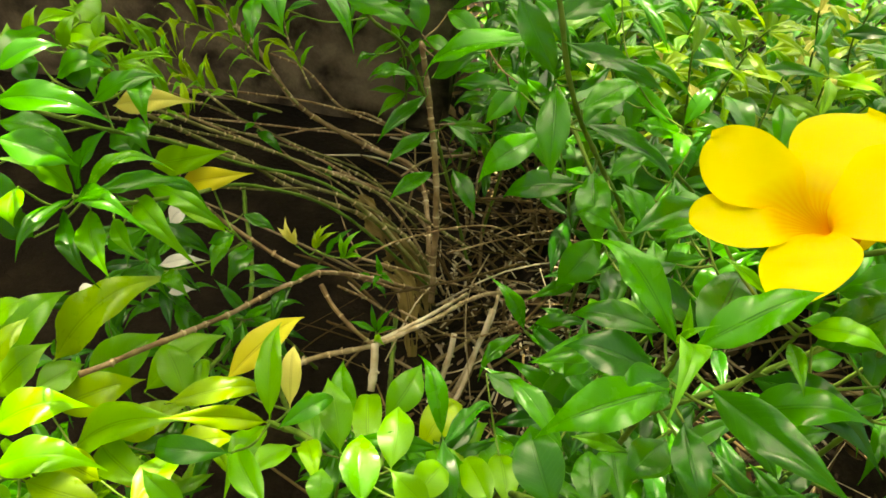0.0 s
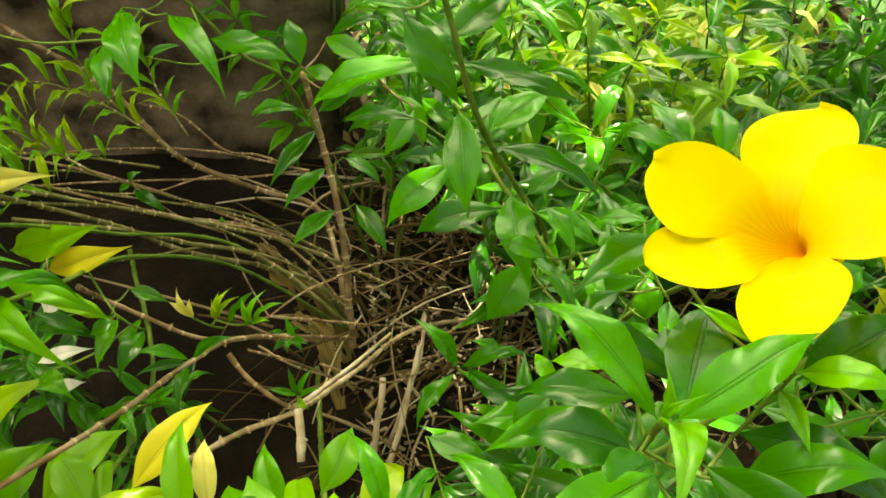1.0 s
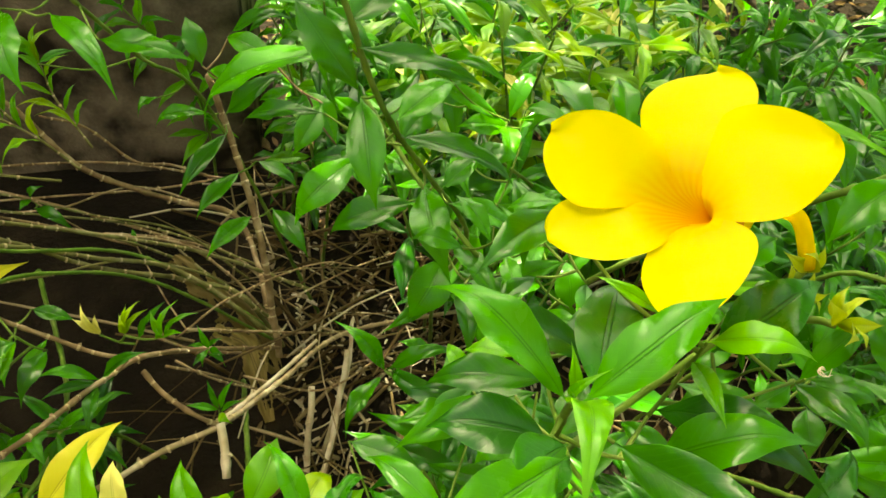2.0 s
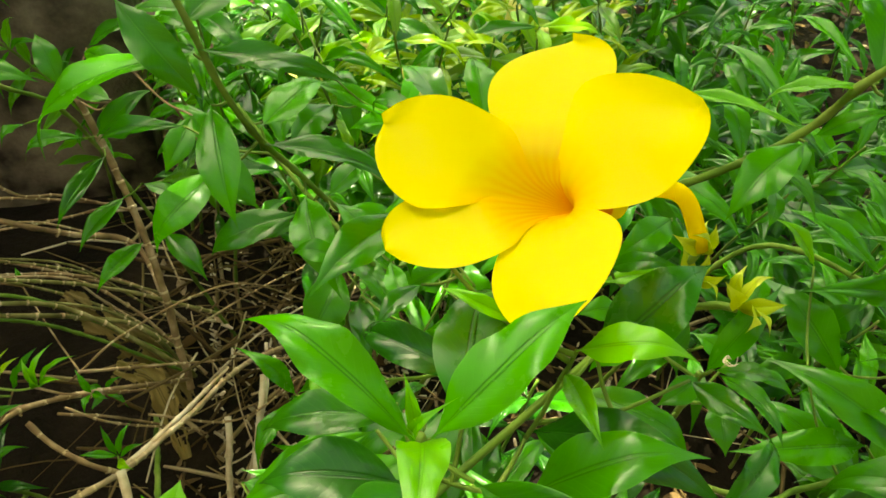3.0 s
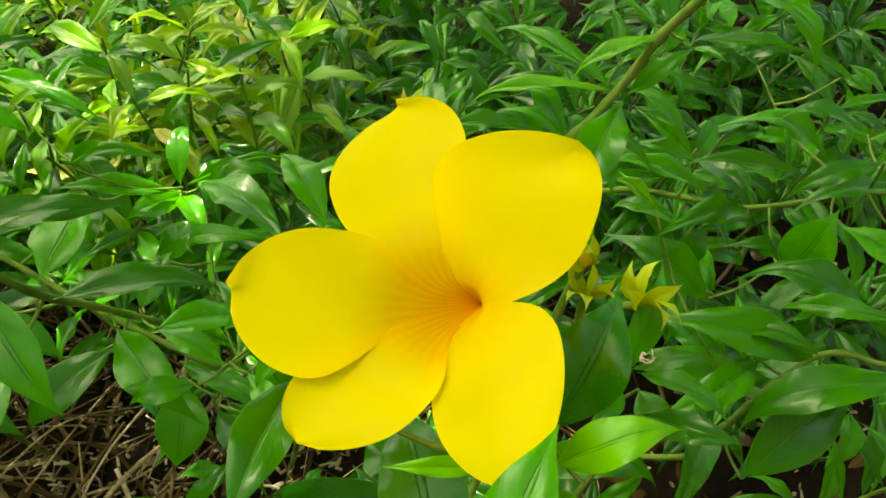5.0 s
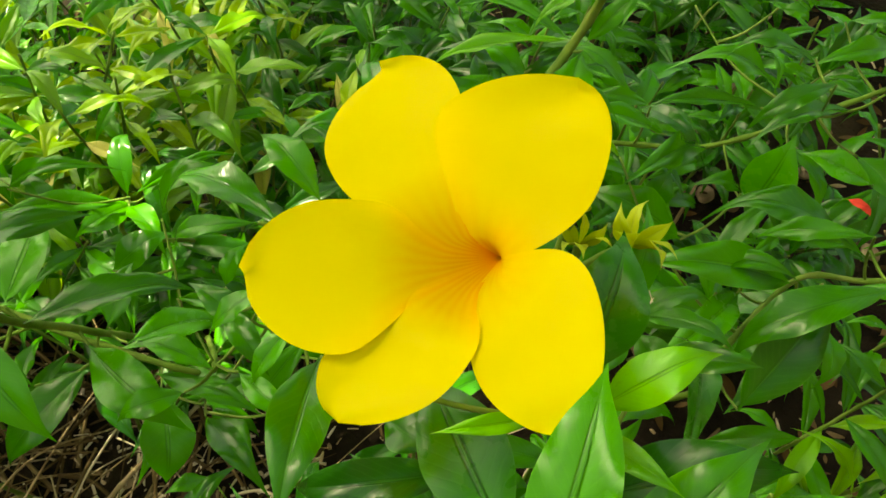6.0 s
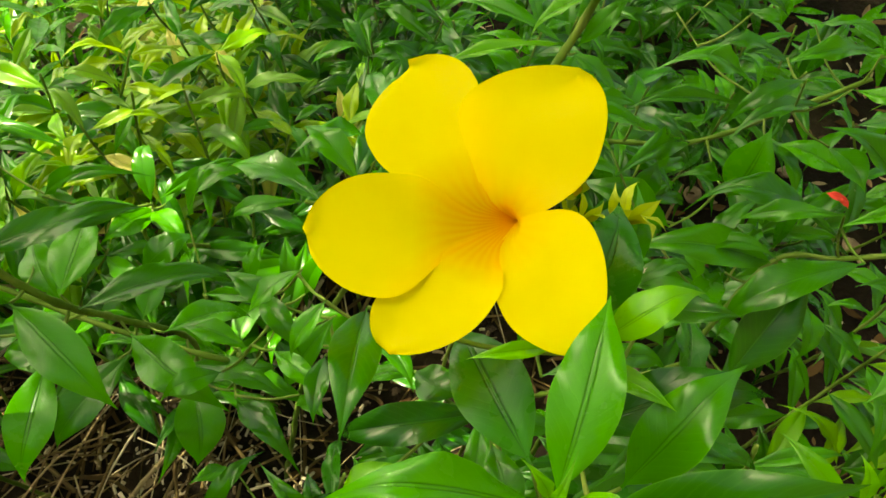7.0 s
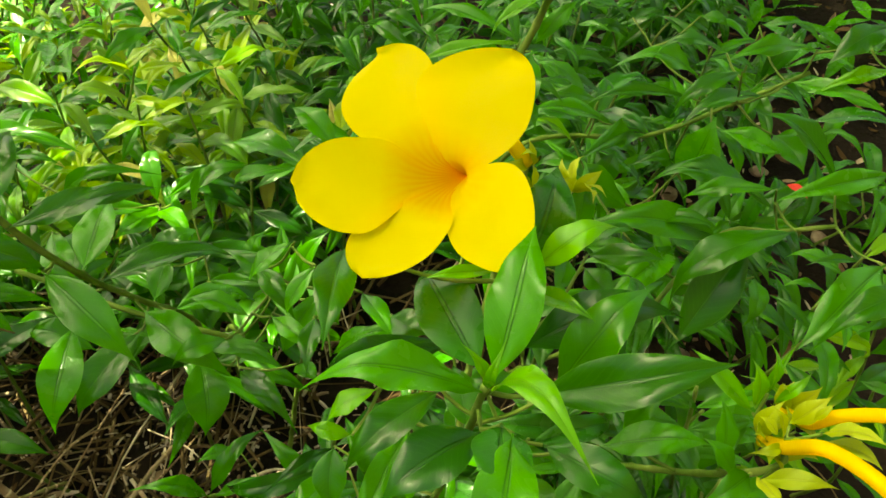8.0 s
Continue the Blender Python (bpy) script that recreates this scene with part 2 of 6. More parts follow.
def leaf_template(arch, drip, fold, wave, skew, base=0.80):
    """A lance-shaped blade of length 1 along y and width 1 across x, with its stalk at the origin; the halves swell beside a sunken midrib and the point hangs."""
    rows = 22
    steps = (-1.0, -0.86, -0.6, -0.32, -0.07, 0.0, 0.07, 0.32, 0.6, 0.86, 1.0)
    bm = bmesh.new()
    layer = bm.loops.layers.uv.new("uv")
    grid, uv = [], {}
    for i in range(rows + 1):
        s = i / rows
        t = max(0.0, (s - 0.04) / 0.96)
        half = 0.455 * math.sin(math.pi * t ** base) ** (1.0 if t < 0.45 else 1.18)
        if t > 0.80:
            half *= 1 - 0.30 * ((t - 0.80) / 0.20) ** 0.7
        half = max(half, 0.020 * (1 - s) + 0.004)
        row = []
        for u in steps:
            x = u * half + skew * math.sin(math.pi * s) * 0.22
            z = arch * 3.4 * s * (1 - s) * (0.75 + 0.6 * s) - drip * max(0.0, s - 0.72) ** 2 * 4
            z += 0.46 * fold * half * (1.6 * (math.sqrt(u * u + 0.012) - 0.11) - 1.05 * u * u)
            z += 0.7 * wave * (math.sin(11 * s + 2.0 * u) * abs(u) + 0.35 * math.sin(27 * s + 5 * u) * u * u) * half
            v = bm.verts.new((x, s, z))
            uv[v] = (0.5 + 0.5 * u, s)
            row.append(v)
        grid.append(row)
    for a, b in zip(grid, grid[1:]):
        for j in range(len(steps) - 1):
            bm.faces.new((a[j], a[j + 1], b[j + 1], b[j]))
    for face in bm.faces:
        face.smooth = True
        for loop in face.loops:
            loop[layer].uv = uv[loop.vert]
    return bm


TEMPLATES = {}
SHAPES = [
    (0.12, 0.25, 0.22, 0.05, 0.0, 0.86), (0.16, 0.50, 0.17, 0.08, 0.3, 0.90), (0.09, 0.15, 0.27, 0.04, -0.25, 0.84), (0.13, 0.10, 0.18, 0.09, 0.2, 0.94),
    (0.20, 0.55, 0.14, 0.06, -0.35, 0.88), (0.07, 0.30, 0.28, 0.05, 0.25, 0.82), (0.15, 0.60, 0.21, 0.10, -0.15, 0.90), (0.10, 0.05, 0.16, 0.09, 0.35, 0.92),
]
for mat in (GREEN, MATURE, YOUNG_SUNLIT, LIME_SUNLIT, FRESH, PALE, SEPAL, DULL, OLD):
    TEMPLATES[mat] = []
    for values in SHAPES:
        bm = leaf_template(*values)
        data = bpy.data.meshes.new("leaf")
        bm.to_mesh(data)
        bm.free()
        data.materials.append(mat)
        TEMPLATES[mat].append(data)

UPWARD = Vector((-0.06, -0.26, 0.96))


# ---- plants ----
LABELS = {
    "flowering_shoot": "green allamanda shrub with one open yellow trumpet flower",
    "woody": "bare brown woody branches of an allamanda shrub",
    "leafy": "leafy green allamanda shrub with glossy pointed leaves",
}
PLANT = {}


def shrub(form="leafy"):
    """An empty at the foot of a plant; its stems and leaves are added to it."""
    woody = form in ("arching_branches", "low_branches", "bare_stem")
    ob = new("allamanda_shrub")
    PLANT[ob] = {"woody": woody, "lines": []}
    label = LABELS["woody"] if woody else LABELS["flowering_shoot"] if form == "flowering_shoot" else LABELS["leafy"]
    return tagged(ob, label, "shrub", "allamanda shrubs in the bed")


def stem(plant, thick, thin, points, mat=None, name="stem", knots=0.020):
    """A tapered stem with swollen knots, from its foot to its tip."""
    line = spline(points, 8)
    far = [0.0]
    for a, b in zip(line, line[1:]):
        far.append(far[-1] + (b - a).length)
    radii = [thick + (thin - thick) * d / far[-1] for d in far]
    fine, sizes = [], []
    count = max(2, int(far[-1] / 0.0055))
    k = 0
    shift = random.random() * knots
    for n in range(count + 1):
        d = far[-1] * n / count
        while k < len(far) - 2 and far[k + 1] < d:
            k += 1
        u = (d - far[k]) / max(far[k + 1] - far[k], 1e-9)
        wobble = Vector((noise.noise((d * 30, 1, 0)), noise.noise((d * 30, 9, 3)), 0)) * thick * 0.5
        near = abs(((d + shift) / knots) % 1 - 0.5) * knots
        fine.append(line[k].lerp(line[k + 1], u) + wobble)
        sizes.append((radii[k] * (1 - u) + radii[k + 1] * u) * (1 + 0.32 * math.exp(-(near / 0.0022) ** 2)))
    bm = bmesh.new()
    tube(bm, fine, sizes, 8)
    if PLANT[plant]["woody"]:
        scars = bmesh.new()
        for n in range(2, len(fine) - 2, 2):
            if random.random() < 0.45:
                continue
            way = (fine[n + 1] - fine[n - 1]).normalized()
            out = way.orthogonal().normalized()
            out.rotate(Matrix.Rotation(n * 2.1 + random.uniform(-0.5, 0.5), 3, way))
            tube(bm, [fine[n], fine[n] + out * sizes[n] * 1.2, fine[n] + out * sizes[n] * 1.7 + way * 0.001], [sizes[n] * 0.5, sizes[n] * 0.40, sizes[n] * 0.2], 5)
            c = fine[n] + way * random.uniform(-0.001, 0.001)
            tube(scars, [c - way * 0.0013, c - way * 0.0004, c + way * 0.0005, c + way * 0.0012], [sizes[n] * k for k in (0.96, 1.10, 1.08, 0.96)], 8)
            tip = c + out * sizes[n]
            tube(scars, [tip, tip + out * sizes[n] * 0.75 + way * 0.0006], [sizes[n] * 0.42, sizes[n] * 0.2], 5)
    if mat is None:
        mat = WOOD if PLANT[plant]["woody"] else TWIG
    ob = part(name, bm, mat, plant)
    if PLANT[plant]["woody"]:
        tagged(part("leaf_scar", scars, BLEACHED if mat == BLEACHED else SCAR, ob), "pale rings of old leaf scars", kind="stuff")
    PLANT[plant]["lines"].append(fine)
    return ob


def blade(parent, base, tip, width, mat, turn=0.0, shape=0, bow=1.0):
    """One leaf from its stalk to its point; the face looks up, turned by some degrees; bow: how far it arches."""
    base, tip = Vector(base), Vector(tip)
    way = tip - base
    length = way.length
    way.normalize()
    face = UPWARD - way * UPWARD.dot(way)
    if face.length < 0.15:
        face = Vector((0, -1, 0.2)) - way * Vector((0, -1, 0.2)).dot(way)
    face.normalize()
    face.rotate(Matrix.Rotation(radians(turn), 3, way))
    side = way.cross(face)
    ob = new("leaf", TEMPLATES[mat][shape])
    ob.parent = parent
    ob.matrix_basis = Matrix((
        (side.x * width, way.x * length, face.x * length * bow, base.x), (side.y * width, way.y * length, face.y * length * bow, base.y),
        (side.z * width, way.z * length, face.z * length * bow, base.z), (0, 0, 0, 1)))
    return ob


def leaf(stalk, base, tip, width, mat=GREEN, turn=None):
    """A placed leaf of a stem; where it springs from a side shoot, that twig is added to the plant."""
    plant, base = stalk.parent, Vector(base)
    close = min((p for line in PLANT[plant]["lines"] for p in line[::2]), key=lambda p: (p - base).length + 0.4 * max(0.0, p.z - base.z))
    gap = (close - base).length
    if gap > 0.006:
        bow = (close + base) / 2 - Vector((0, 0, 0.12 * gap))
        line = spline([close, bow, base], 5)
        bm = bmesh.new()
        tube(bm, line, [0.0009 - 0.0003 * n / len(line) for n in range(len(line))], 6)
        part("twig", bm, WOOD if PLANT[plant]["woody"] and gap > 0.03 else TWIG, plant)
        PLANT[plant]["lines"].append(line[3:])
    return blade(stalk, base, tip, 1.08 * width, mat, random.uniform(-15, 15) if turn is None else turn, random.randrange(8), 1.35)


def spray(plant, points, size, kinds):
    """A thin arching twig with narrow leaves in pairs along its outer part and a tuft at its end."""
    twig = stem(plant, 0.0012, 0.0008, points, OLIVE)
    line = PLANT[plant]["lines"][-1]
    step = max(2, int(0.017 / 0.0055))
    for n in range(len(line) // 4, len(line) - 1, step):
        way = (line[n + 1] - line[n]).normalized()
        side = way.cross(UPWARD).normalized()
        for sign in (-1, 1):
            aim = (side * sign * random.uniform(0.5, 1.0) + way * random.uniform(0.2, 0.8) + Vector((0, 0, random.uniform(0.0, 0.55)))).normalized()
            long = size * random.uniform(0.7, 1.2)
            blade(twig, line[n], line[n] + aim * long, long * random.uniform(0.17, 0.23), random.choice(kinds), random.uniform(-20, 20), random.choice((1, 4, 6)), 1.7)
    way = (line[-1] - line[-3]).normalized()
    for turn in (-0.9, -0.3, 0.4, 1.0):
        aim = way.copy()
        aim.rotate(Matrix.Rotation(turn, 3, UPWARD))
        blade(twig, line[-1], line[-1] + aim * size, size * 0.20, random.choice(kinds), random.uniform(-20, 20), random.choice((1, 4, 6)), 1.7)


def whorls(plant, stalk, line, first, gap, size, rng, kinds, narrow=0.27):
    """Rings of three or four leaves up a stem."""
    far, n, spin = 0.0, 0, rng.random() * 6
    goal = first
    for a, b in zip(line, line[1:]):
        far += (b - a).length
        if far < goal:
            continue
        goal = far + gap * rng.uniform(0.75, 1.25)
        way = (b - a).normalized()
        out = way.orthogonal().normalized()
        count = rng.choice((2, 3, 3, 4))
        spin += 0.8
        for k in range(count):
            ray = out.copy()
            ray.rotate(Matrix.Rotation(spin + 6.283 * k / count + rng.uniform(-0.35, 0.35), 3, way))
            aim = (ray + way * rng.uniform(-0.05, 0.55) + Vector((0, 0, rng.uniform(-0.55, 0.05)))).normalized()
            long = size * rng.uniform(0.65, 1.15)
            blade(stalk, b, b + aim * long, long * narrow * rng.uniform(0.8, 1.2), rng.choice(kinds), rng.uniform(-22, 22), rng.randrange(8), 1.3)


def wild_shoots(tips, size=0.062, kinds=(GREEN, GREEN, GREEN, YOUNG_SUNLIT), gap=0.023, seed=1, narrow=0.24, bare=0.55):
    """A leafy shrub whose shoots rise from the ground to the given tips."""
    rng = random.Random(seed)
    plant = shrub("leafy")
    for tip in tips:
        tip = Vector(tip)
        foot = Vector((tip.x + rng.uniform(-0.06, 0.06), tip.y + rng.uniform(-0.02, 0.10), -0.01))
        mid = foot.lerp(tip, 0.5) + Vector((rng.uniform(-0.03, 0.03), rng.uniform(-0.03, 0.03), 0.02))
        stalk = stem(plant, 0.0019, 0.0010, [foot, mid, tip])
        line = PLANT[plant]["lines"][-1]
        total = sum((b - a).length for a, b in zip(line, line[1:]))
        whorls(plant, stalk, line, total * bare, gap, size, rng, kinds, narrow)
    return plant


# ---- ground and wall ----
def ground_height(x, y):
    near = math.exp(-((x - 0.2) ** 2 + (y - 0.6) ** 2) / 4)
    return near * (0.012 * noise.noise((x * 5, y * 5, 0)) + 0.006 * noise.noise((x * 21, y * 21, 2)))


def make_ground():
    bm = bmesh.new()
    ticks = [-60, -20, -8, -4, -2.4] + [-1.6 + 0.05 * k for k in range(81)] + [3.2, 5, 9, 20, 60]
    grid = [[bm.verts.new((x + 0.2, y + 0.6, ground_height(x + 0.2, y + 0.6))) for x in ticks] for y in ticks]
    for a, b in zip(grid, grid[1:]):
        for k in range(len(ticks) - 1):
            bm.faces.new((a[k], a[k + 1], b[k + 1], b[k]))
    return tagged(link_mesh("ground", bm, SOIL), "dark brown soil with the shade under the shrubs in its colour", "ground", kind="structure")


make_ground()


def make_wall(name, start, stop, tall, label, rough=1.0):
    """A weathered wall from one corner to the other, 0.22 m thick, with a shallow plinth and uneven courses."""
    bm = bmesh.new()
    start, stop = Vector((*start, 0)), Vector((*stop, 0))
    way = (stop - start).normalized()
    out = Vector((-way.y, way.x, 0))
    wide, rows = max(8, int((stop - start).length / 0.055)), max(8, int(tall / 0.05))
    for depth in (0.0, 0.22):
        grid = []
        for j in range(rows + 1):
            z = -0.05 + (tall + 0.05) * j / rows
            row = []
            for k in range(wide + 1):
                along = (stop - start).length * k / wide
                bulge = 0.02 * noise.noise((along * 3, z * 3, depth)) + 0.008 * noise.noise((along * 12, z * 12, 4)) + 0.006 * noise.noise((along * 2, z * 26, 7))
                step = 0.035 if z > 0.27 + 0.01 * noise.noise((along * 4, 0, 0)) else 0.0
                row.append(bm.verts.new(start + way * along + out * (depth + rough * bulge + (step if depth == 0 else 0)) + Vector((0, 0, z))))
            grid.append(row)
        for a, b in zip(grid, grid[1:]):
            for k in range(wide):
                bm.faces.new((a[k], a[k + 1], b[k + 1], b[k]))
    bmesh.ops.bridge_loops(bm, edges=[e for e in bm.edges if e.is_boundary])
    return tagged(link_mesh(name, bm, WALL), label, "wall", kind="structure")


make_wall("wall_north", (-2.4, 0.92), (-0.05, 0.92), 1.33, "weathered dark grey-brown garden wall")
# two unseen walls, added to block low sky light and deepen contrast
make_wall("wall_west", (-2.4, -1.7), (-2.4, 1.0), 2.2, "plain unseen wall added to hold back sky light")
make_wall("wall_south", (3.6, -1.7), (-2.2, -1.7), 2.8, "plain unseen wall added to hold back sky light")

# ---- placed plants ----

plant = flowering = shrub('flowering_shoot')
stem_0 = stem(plant, .0022, .0013, [(0.120, 0.330, -0.010), (0.130, 0.260, 0.300), (0.122, 0.200, 0.500), (0.116, 0.176, 0.584)])
leaf(stem_0, (0.115, 0.176, 0.583), (0.081, 0.210, 0.603), 0.0140)
leaf(stem_0, (0.119, 0.175, 0.584), (0.160, 0.191, 0.607), 0.0175)
leaf(stem_0, (0.115, 0.173, 0.585), (0.106, 0.135, 0.612), 0.0117, FRESH)
leaf(stem_0, (0.128, 0.167, 0.574), (0.164, 0.122, 0.592), 0.0164)
leaf(stem_0, (0.115, 0.174, 0.587), (0.114, 0.181, 0.605), 0.0035, FRESH)
leaf(stem_0, (0.115, 0.174, 0.587), (0.121, 0.172, 0.604), 0.0035, FRESH)
leaf(stem_0, (0.145, 0.171, 0.551), (0.183, 0.162, 0.578), 0.0187)
leaf(stem_0, (0.152, 0.191, 0.548), (0.192, 0.153, 0.562), 0.0175, MATURE)
leaf(stem_0, (0.161, 0.195, 0.570), (0.161, 0.168, 0.576), 0.0070, FRESH)
leaf(stem_0, (0.162, 0.193, 0.582), (0.186, 0.179, 0.594), 0.0117, FRESH)
leaf(stem_0, (0.210, 0.203, 0.537), (0.223, 0.177, 0.542), 0.0094)
leaf(stem_0, (0.181, 0.213, 0.545), (0.217, 0.223, 0.571), 0.0222, MATURE)
leaf(stem_0, (0.129, 0.248, 0.584), (0.097, 0.224, 0.587), 0.0140)
leaf(stem_0, (0.162, 0.286, 0.582), (0.164, 0.313, 0.590), 0.0105)
leaf(stem_0, (0.151, 0.292, 0.578), (0.143, 0.334, 0.574), 0.0129)
leaf(stem_0, (0.147, 0.296, 0.579), (0.128, 0.315, 0.572), 0.0059)
leaf(stem_0, (0.132, 0.192, 0.557), (0.151, 0.236, 0.563), 0.0222, MATURE)
leaf(stem_0, (0.149, 0.222, 0.527), (0.110, 0.260, 0.521), 0.0140, MATURE)
leaf(stem_0, (0.115, 0.194, 0.566), (0.077, 0.203, 0.558), 0.0129)
leaf(stem_0, (0.112, 0.175, 0.565), (0.076, 0.184, 0.565), 0.0187, MATURE)
leaf(stem_0, (0.115, 0.169, 0.572), (0.092, 0.150, 0.579), 0.0187, MATURE)
leaf(stem_0, (0.122, 0.159, 0.561), (0.128, 0.124, 0.558), 0.0140, MATURE)
leaf(stem_0, (0.154, 0.157, 0.515), (0.176, 0.126, 0.522), 0.0140)
leaf(stem_0, (0.149, 0.199, 0.589), (0.129, 0.210, 0.597), 0.0047, FRESH)
leaf(stem_0, (0.147, 0.255, 0.520), (0.149, 0.235, 0.522), 0.0140)
leaf(stem_0, (0.123, 0.192, 0.532), (0.137, 0.211, 0.539), 0.0129)
leaf(stem_0, (0.119, 0.236, 0.518), (0.099, 0.245, 0.511), 0.0094, FRESH)
leaf(stem_0, (0.102, 0.235, 0.507), (0.093, 0.250, 0.511), 0.0070, FRESH)
leaf(stem_0, (0.111, 0.271, 0.442), (0.092, 0.258, 0.422), 0.0164)
leaf(stem_0, (0.122, 0.213, 0.505), (0.098, 0.203, 0.498), 0.0152)
leaf(stem_0, (0.135, 0.249, 0.469), (0.105, 0.245, 0.449), 0.0152)
leaf(stem_0, (0.114, 0.164, 0.574), (0.068, 0.141, 0.571), 0.0187)
leaf(stem_0, (0.110, 0.206, 0.539), (0.067, 0.194, 0.532), 0.0117)
leaf(stem_0, (0.112, 0.171, 0.510), (0.087, 0.173, 0.513), 0.0070, FRESH)
leaf(stem_0, (0.123, 0.167, 0.531), (0.107, 0.148, 0.530), 0.0164)

plant = bud_plant = shrub('bud_shoot')
stem_0 = stem(plant, .0015, .0013, [(0.220, 0.300, -0.010), (0.225, 0.260, 0.250), (0.179, 0.117, 0.505), (0.188, 0.105, 0.535)])
leaf(stem_0, (0.172, 0.120, 0.516), (0.186, 0.130, 0.537), 0.008)
leaf(stem_0, (0.192, 0.120, 0.528), (0.195, 0.147, 0.540), 0.007, FRESH)
leaf(stem_0, (0.191, 0.120, 0.533), (0.198, 0.126, 0.548), 0.007, FRESH)
leaf(stem_0, (0.194, 0.118, 0.540), (0.203, 0.123, 0.555), 0.003, FRESH)
leaf(stem_0, (0.193, 0.115, 0.538), (0.205, 0.109, 0.548), 0.004, FRESH)
leaf(stem_0, (0.187, 0.107, 0.542), (0.195, 0.100, 0.556), 0.007, SEPAL)
leaf(stem_0, (0.167, 0.105, 0.536), (0.174, 0.086, 0.545), 0.007, SEPAL)
leaf(stem_0, (0.168, 0.107, 0.534), (0.161, 0.095, 0.539), 0.006, SEPAL)
leaf(stem_0, (0.181, 0.106, 0.542), (0.181, 0.112, 0.556), 0.004, SEPAL)
leaf(stem_0, (0.180, 0.105, 0.543), (0.179, 0.096, 0.547), 0.003, SEPAL)
leaf(stem_0, (0.182, 0.108, 0.540), (0.182, 0.115, 0.545), 0.004, SEPAL)
leaf(stem_0, (0.180, 0.103, 0.542), (0.179, 0.094, 0.545), 0.004, SEPAL)
leaf(stem_0, (0.180, 0.105, 0.540), (0.170, 0.111, 0.542), 0.004, SEPAL)
leaf(stem_0, (0.184, 0.097, 0.551), (0.184, 0.080, 0.564), 0.007, SEPAL)
leaf(stem_0, (0.185, 0.095, 0.547), (0.182, 0.078, 0.555), 0.007, SEPAL)
leaf(stem_0, (0.186, 0.101, 0.552), (0.191, 0.098, 0.559), 0.003, SEPAL)
leaf(stem_0, (0.195, 0.120, 0.536), (0.209, 0.118, 0.552), 0.003, FRESH)
leaf(stem_0, (0.169, 0.113, 0.522), (0.171, 0.127, 0.532), 0.008)
leaf(stem_0, (0.168, 0.109, 0.533), (0.148, 0.114, 0.538), 0.010)
leaf(stem_0, (0.176, 0.160, 0.490), (0.194, 0.152, 0.509), 0.010)

plant = side_plant = shrub('side_shoot')
stem_0 = stem(plant, 0.0018, 0.0014, [(0.200, 0.330, -0.010), (0.240, 0.280, 0.250), (0.245, 0.245, 0.420), (0.243, 0.235, 0.483)])
leaf(stem_0, (0.244, 0.234, 0.484), (0.272, 0.245, 0.517), 0.012)
leaf(stem_0, (0.245, 0.232, 0.489), (0.270, 0.213, 0.493), 0.009)
leaf(stem_0, (0.245, 0.229, 0.491), (0.253, 0.193, 0.497), 0.010)
leaf(stem_0, (0.242, 0.234, 0.482), (0.221, 0.226, 0.481), 0.011)
leaf(stem_0, (0.220, 0.275, 0.489), (0.240, 0.258, 0.492), 0.010)
leaf(stem_0, (0.225, 0.278, 0.493), (0.245, 0.269, 0.502), 0.010)
leaf(stem_0, (0.256, 0.233, 0.462), (0.250, 0.211, 0.457), 0.014)
leaf(stem_0, (0.242, 0.246, 0.465), (0.244, 0.280, 0.477), 0.014)
leaf(stem_0, (0.216, 0.276, 0.507), (0.234, 0.259, 0.524), 0.009)
leaf(stem_0, (0.256, 0.302, 0.500), (0.224, 0.289, 0.495), 0.015)
leaf(stem_0, (0.246, 0.274, 0.500), (0.214, 0.278, 0.496), 0.010, FRESH)
leaf(stem_0, (0.218, 0.262, 0.497), (0.197, 0.259, 0.503), 0.010)
leaf(stem_0, (0.179, 0.224, 0.509), (0.217, 0.192, 0.504), 0.014)
leaf(stem_0, (0.230, 0.262, 0.473), (0.207, 0.258, 0.465), 0.013)
leaf(stem_0, (0.275, 0.256, 0.451), (0.262, 0.269, 0.459), 0.010)
leaf(stem_0, (0.229, 0.233, 0.448), (0.202, 0.220, 0.444), 0.012)

plant = shrub('upper_branch')
stem_0 = stem(plant, 0.0023, 0.0019, [(0.170, 0.520, -0.010), (0.220, 0.460, 0.250), (0.270, 0.380, 0.420), (0.294, 0.333, 0.491), (0.322, 0.322, 0.520), (0.328, 0.309, 0.554), (0.336, 0.290, 0.589), (0.355, 0.281, 0.610)])
leaf(stem_0, (0.322, 0.322, 0.522), (0.275, 0.370, 0.509), 0.008, FRESH)
leaf(stem_0, (0.321, 0.316, 0.520), (0.277, 0.295, 0.502), 0.020)
leaf(stem_0, (0.324, 0.317, 0.522), (0.349, 0.306, 0.541), 0.009)
leaf(stem_0, (0.325, 0.326, 0.519), (0.307, 0.386, 0.528), 0.011)
leaf(stem_0, (0.331, 0.308, 0.554), (0.297, 0.327, 0.540), 0.008, FRESH)
leaf(stem_0, (0.335, 0.308, 0.556), (0.362, 0.358, 0.560), 0.021, GREEN, 0)
leaf(stem_0, (0.332, 0.300, 0.556), (0.364, 0.241, 0.553), 0.008)
leaf(stem_0, (0.333, 0.315, 0.554), (0.321, 0.361, 0.556), 0.007)
leaf(stem_0, (0.336, 0.287, 0.587), (0.335, 0.244, 0.575), 0.014)
leaf(stem_0, (0.303, 0.330, 0.499), (0.304, 0.363, 0.510), 0.013)
leaf(stem_0, (0.303, 0.335, 0.496), (0.263, 0.379, 0.491), 0.009)
leaf(stem_0, (0.340, 0.289, 0.590), (0.332, 0.311, 0.603), 0.012)
leaf(stem_0, (0.347, 0.279, 0.606), (0.352, 0.245, 0.603), 0.010)
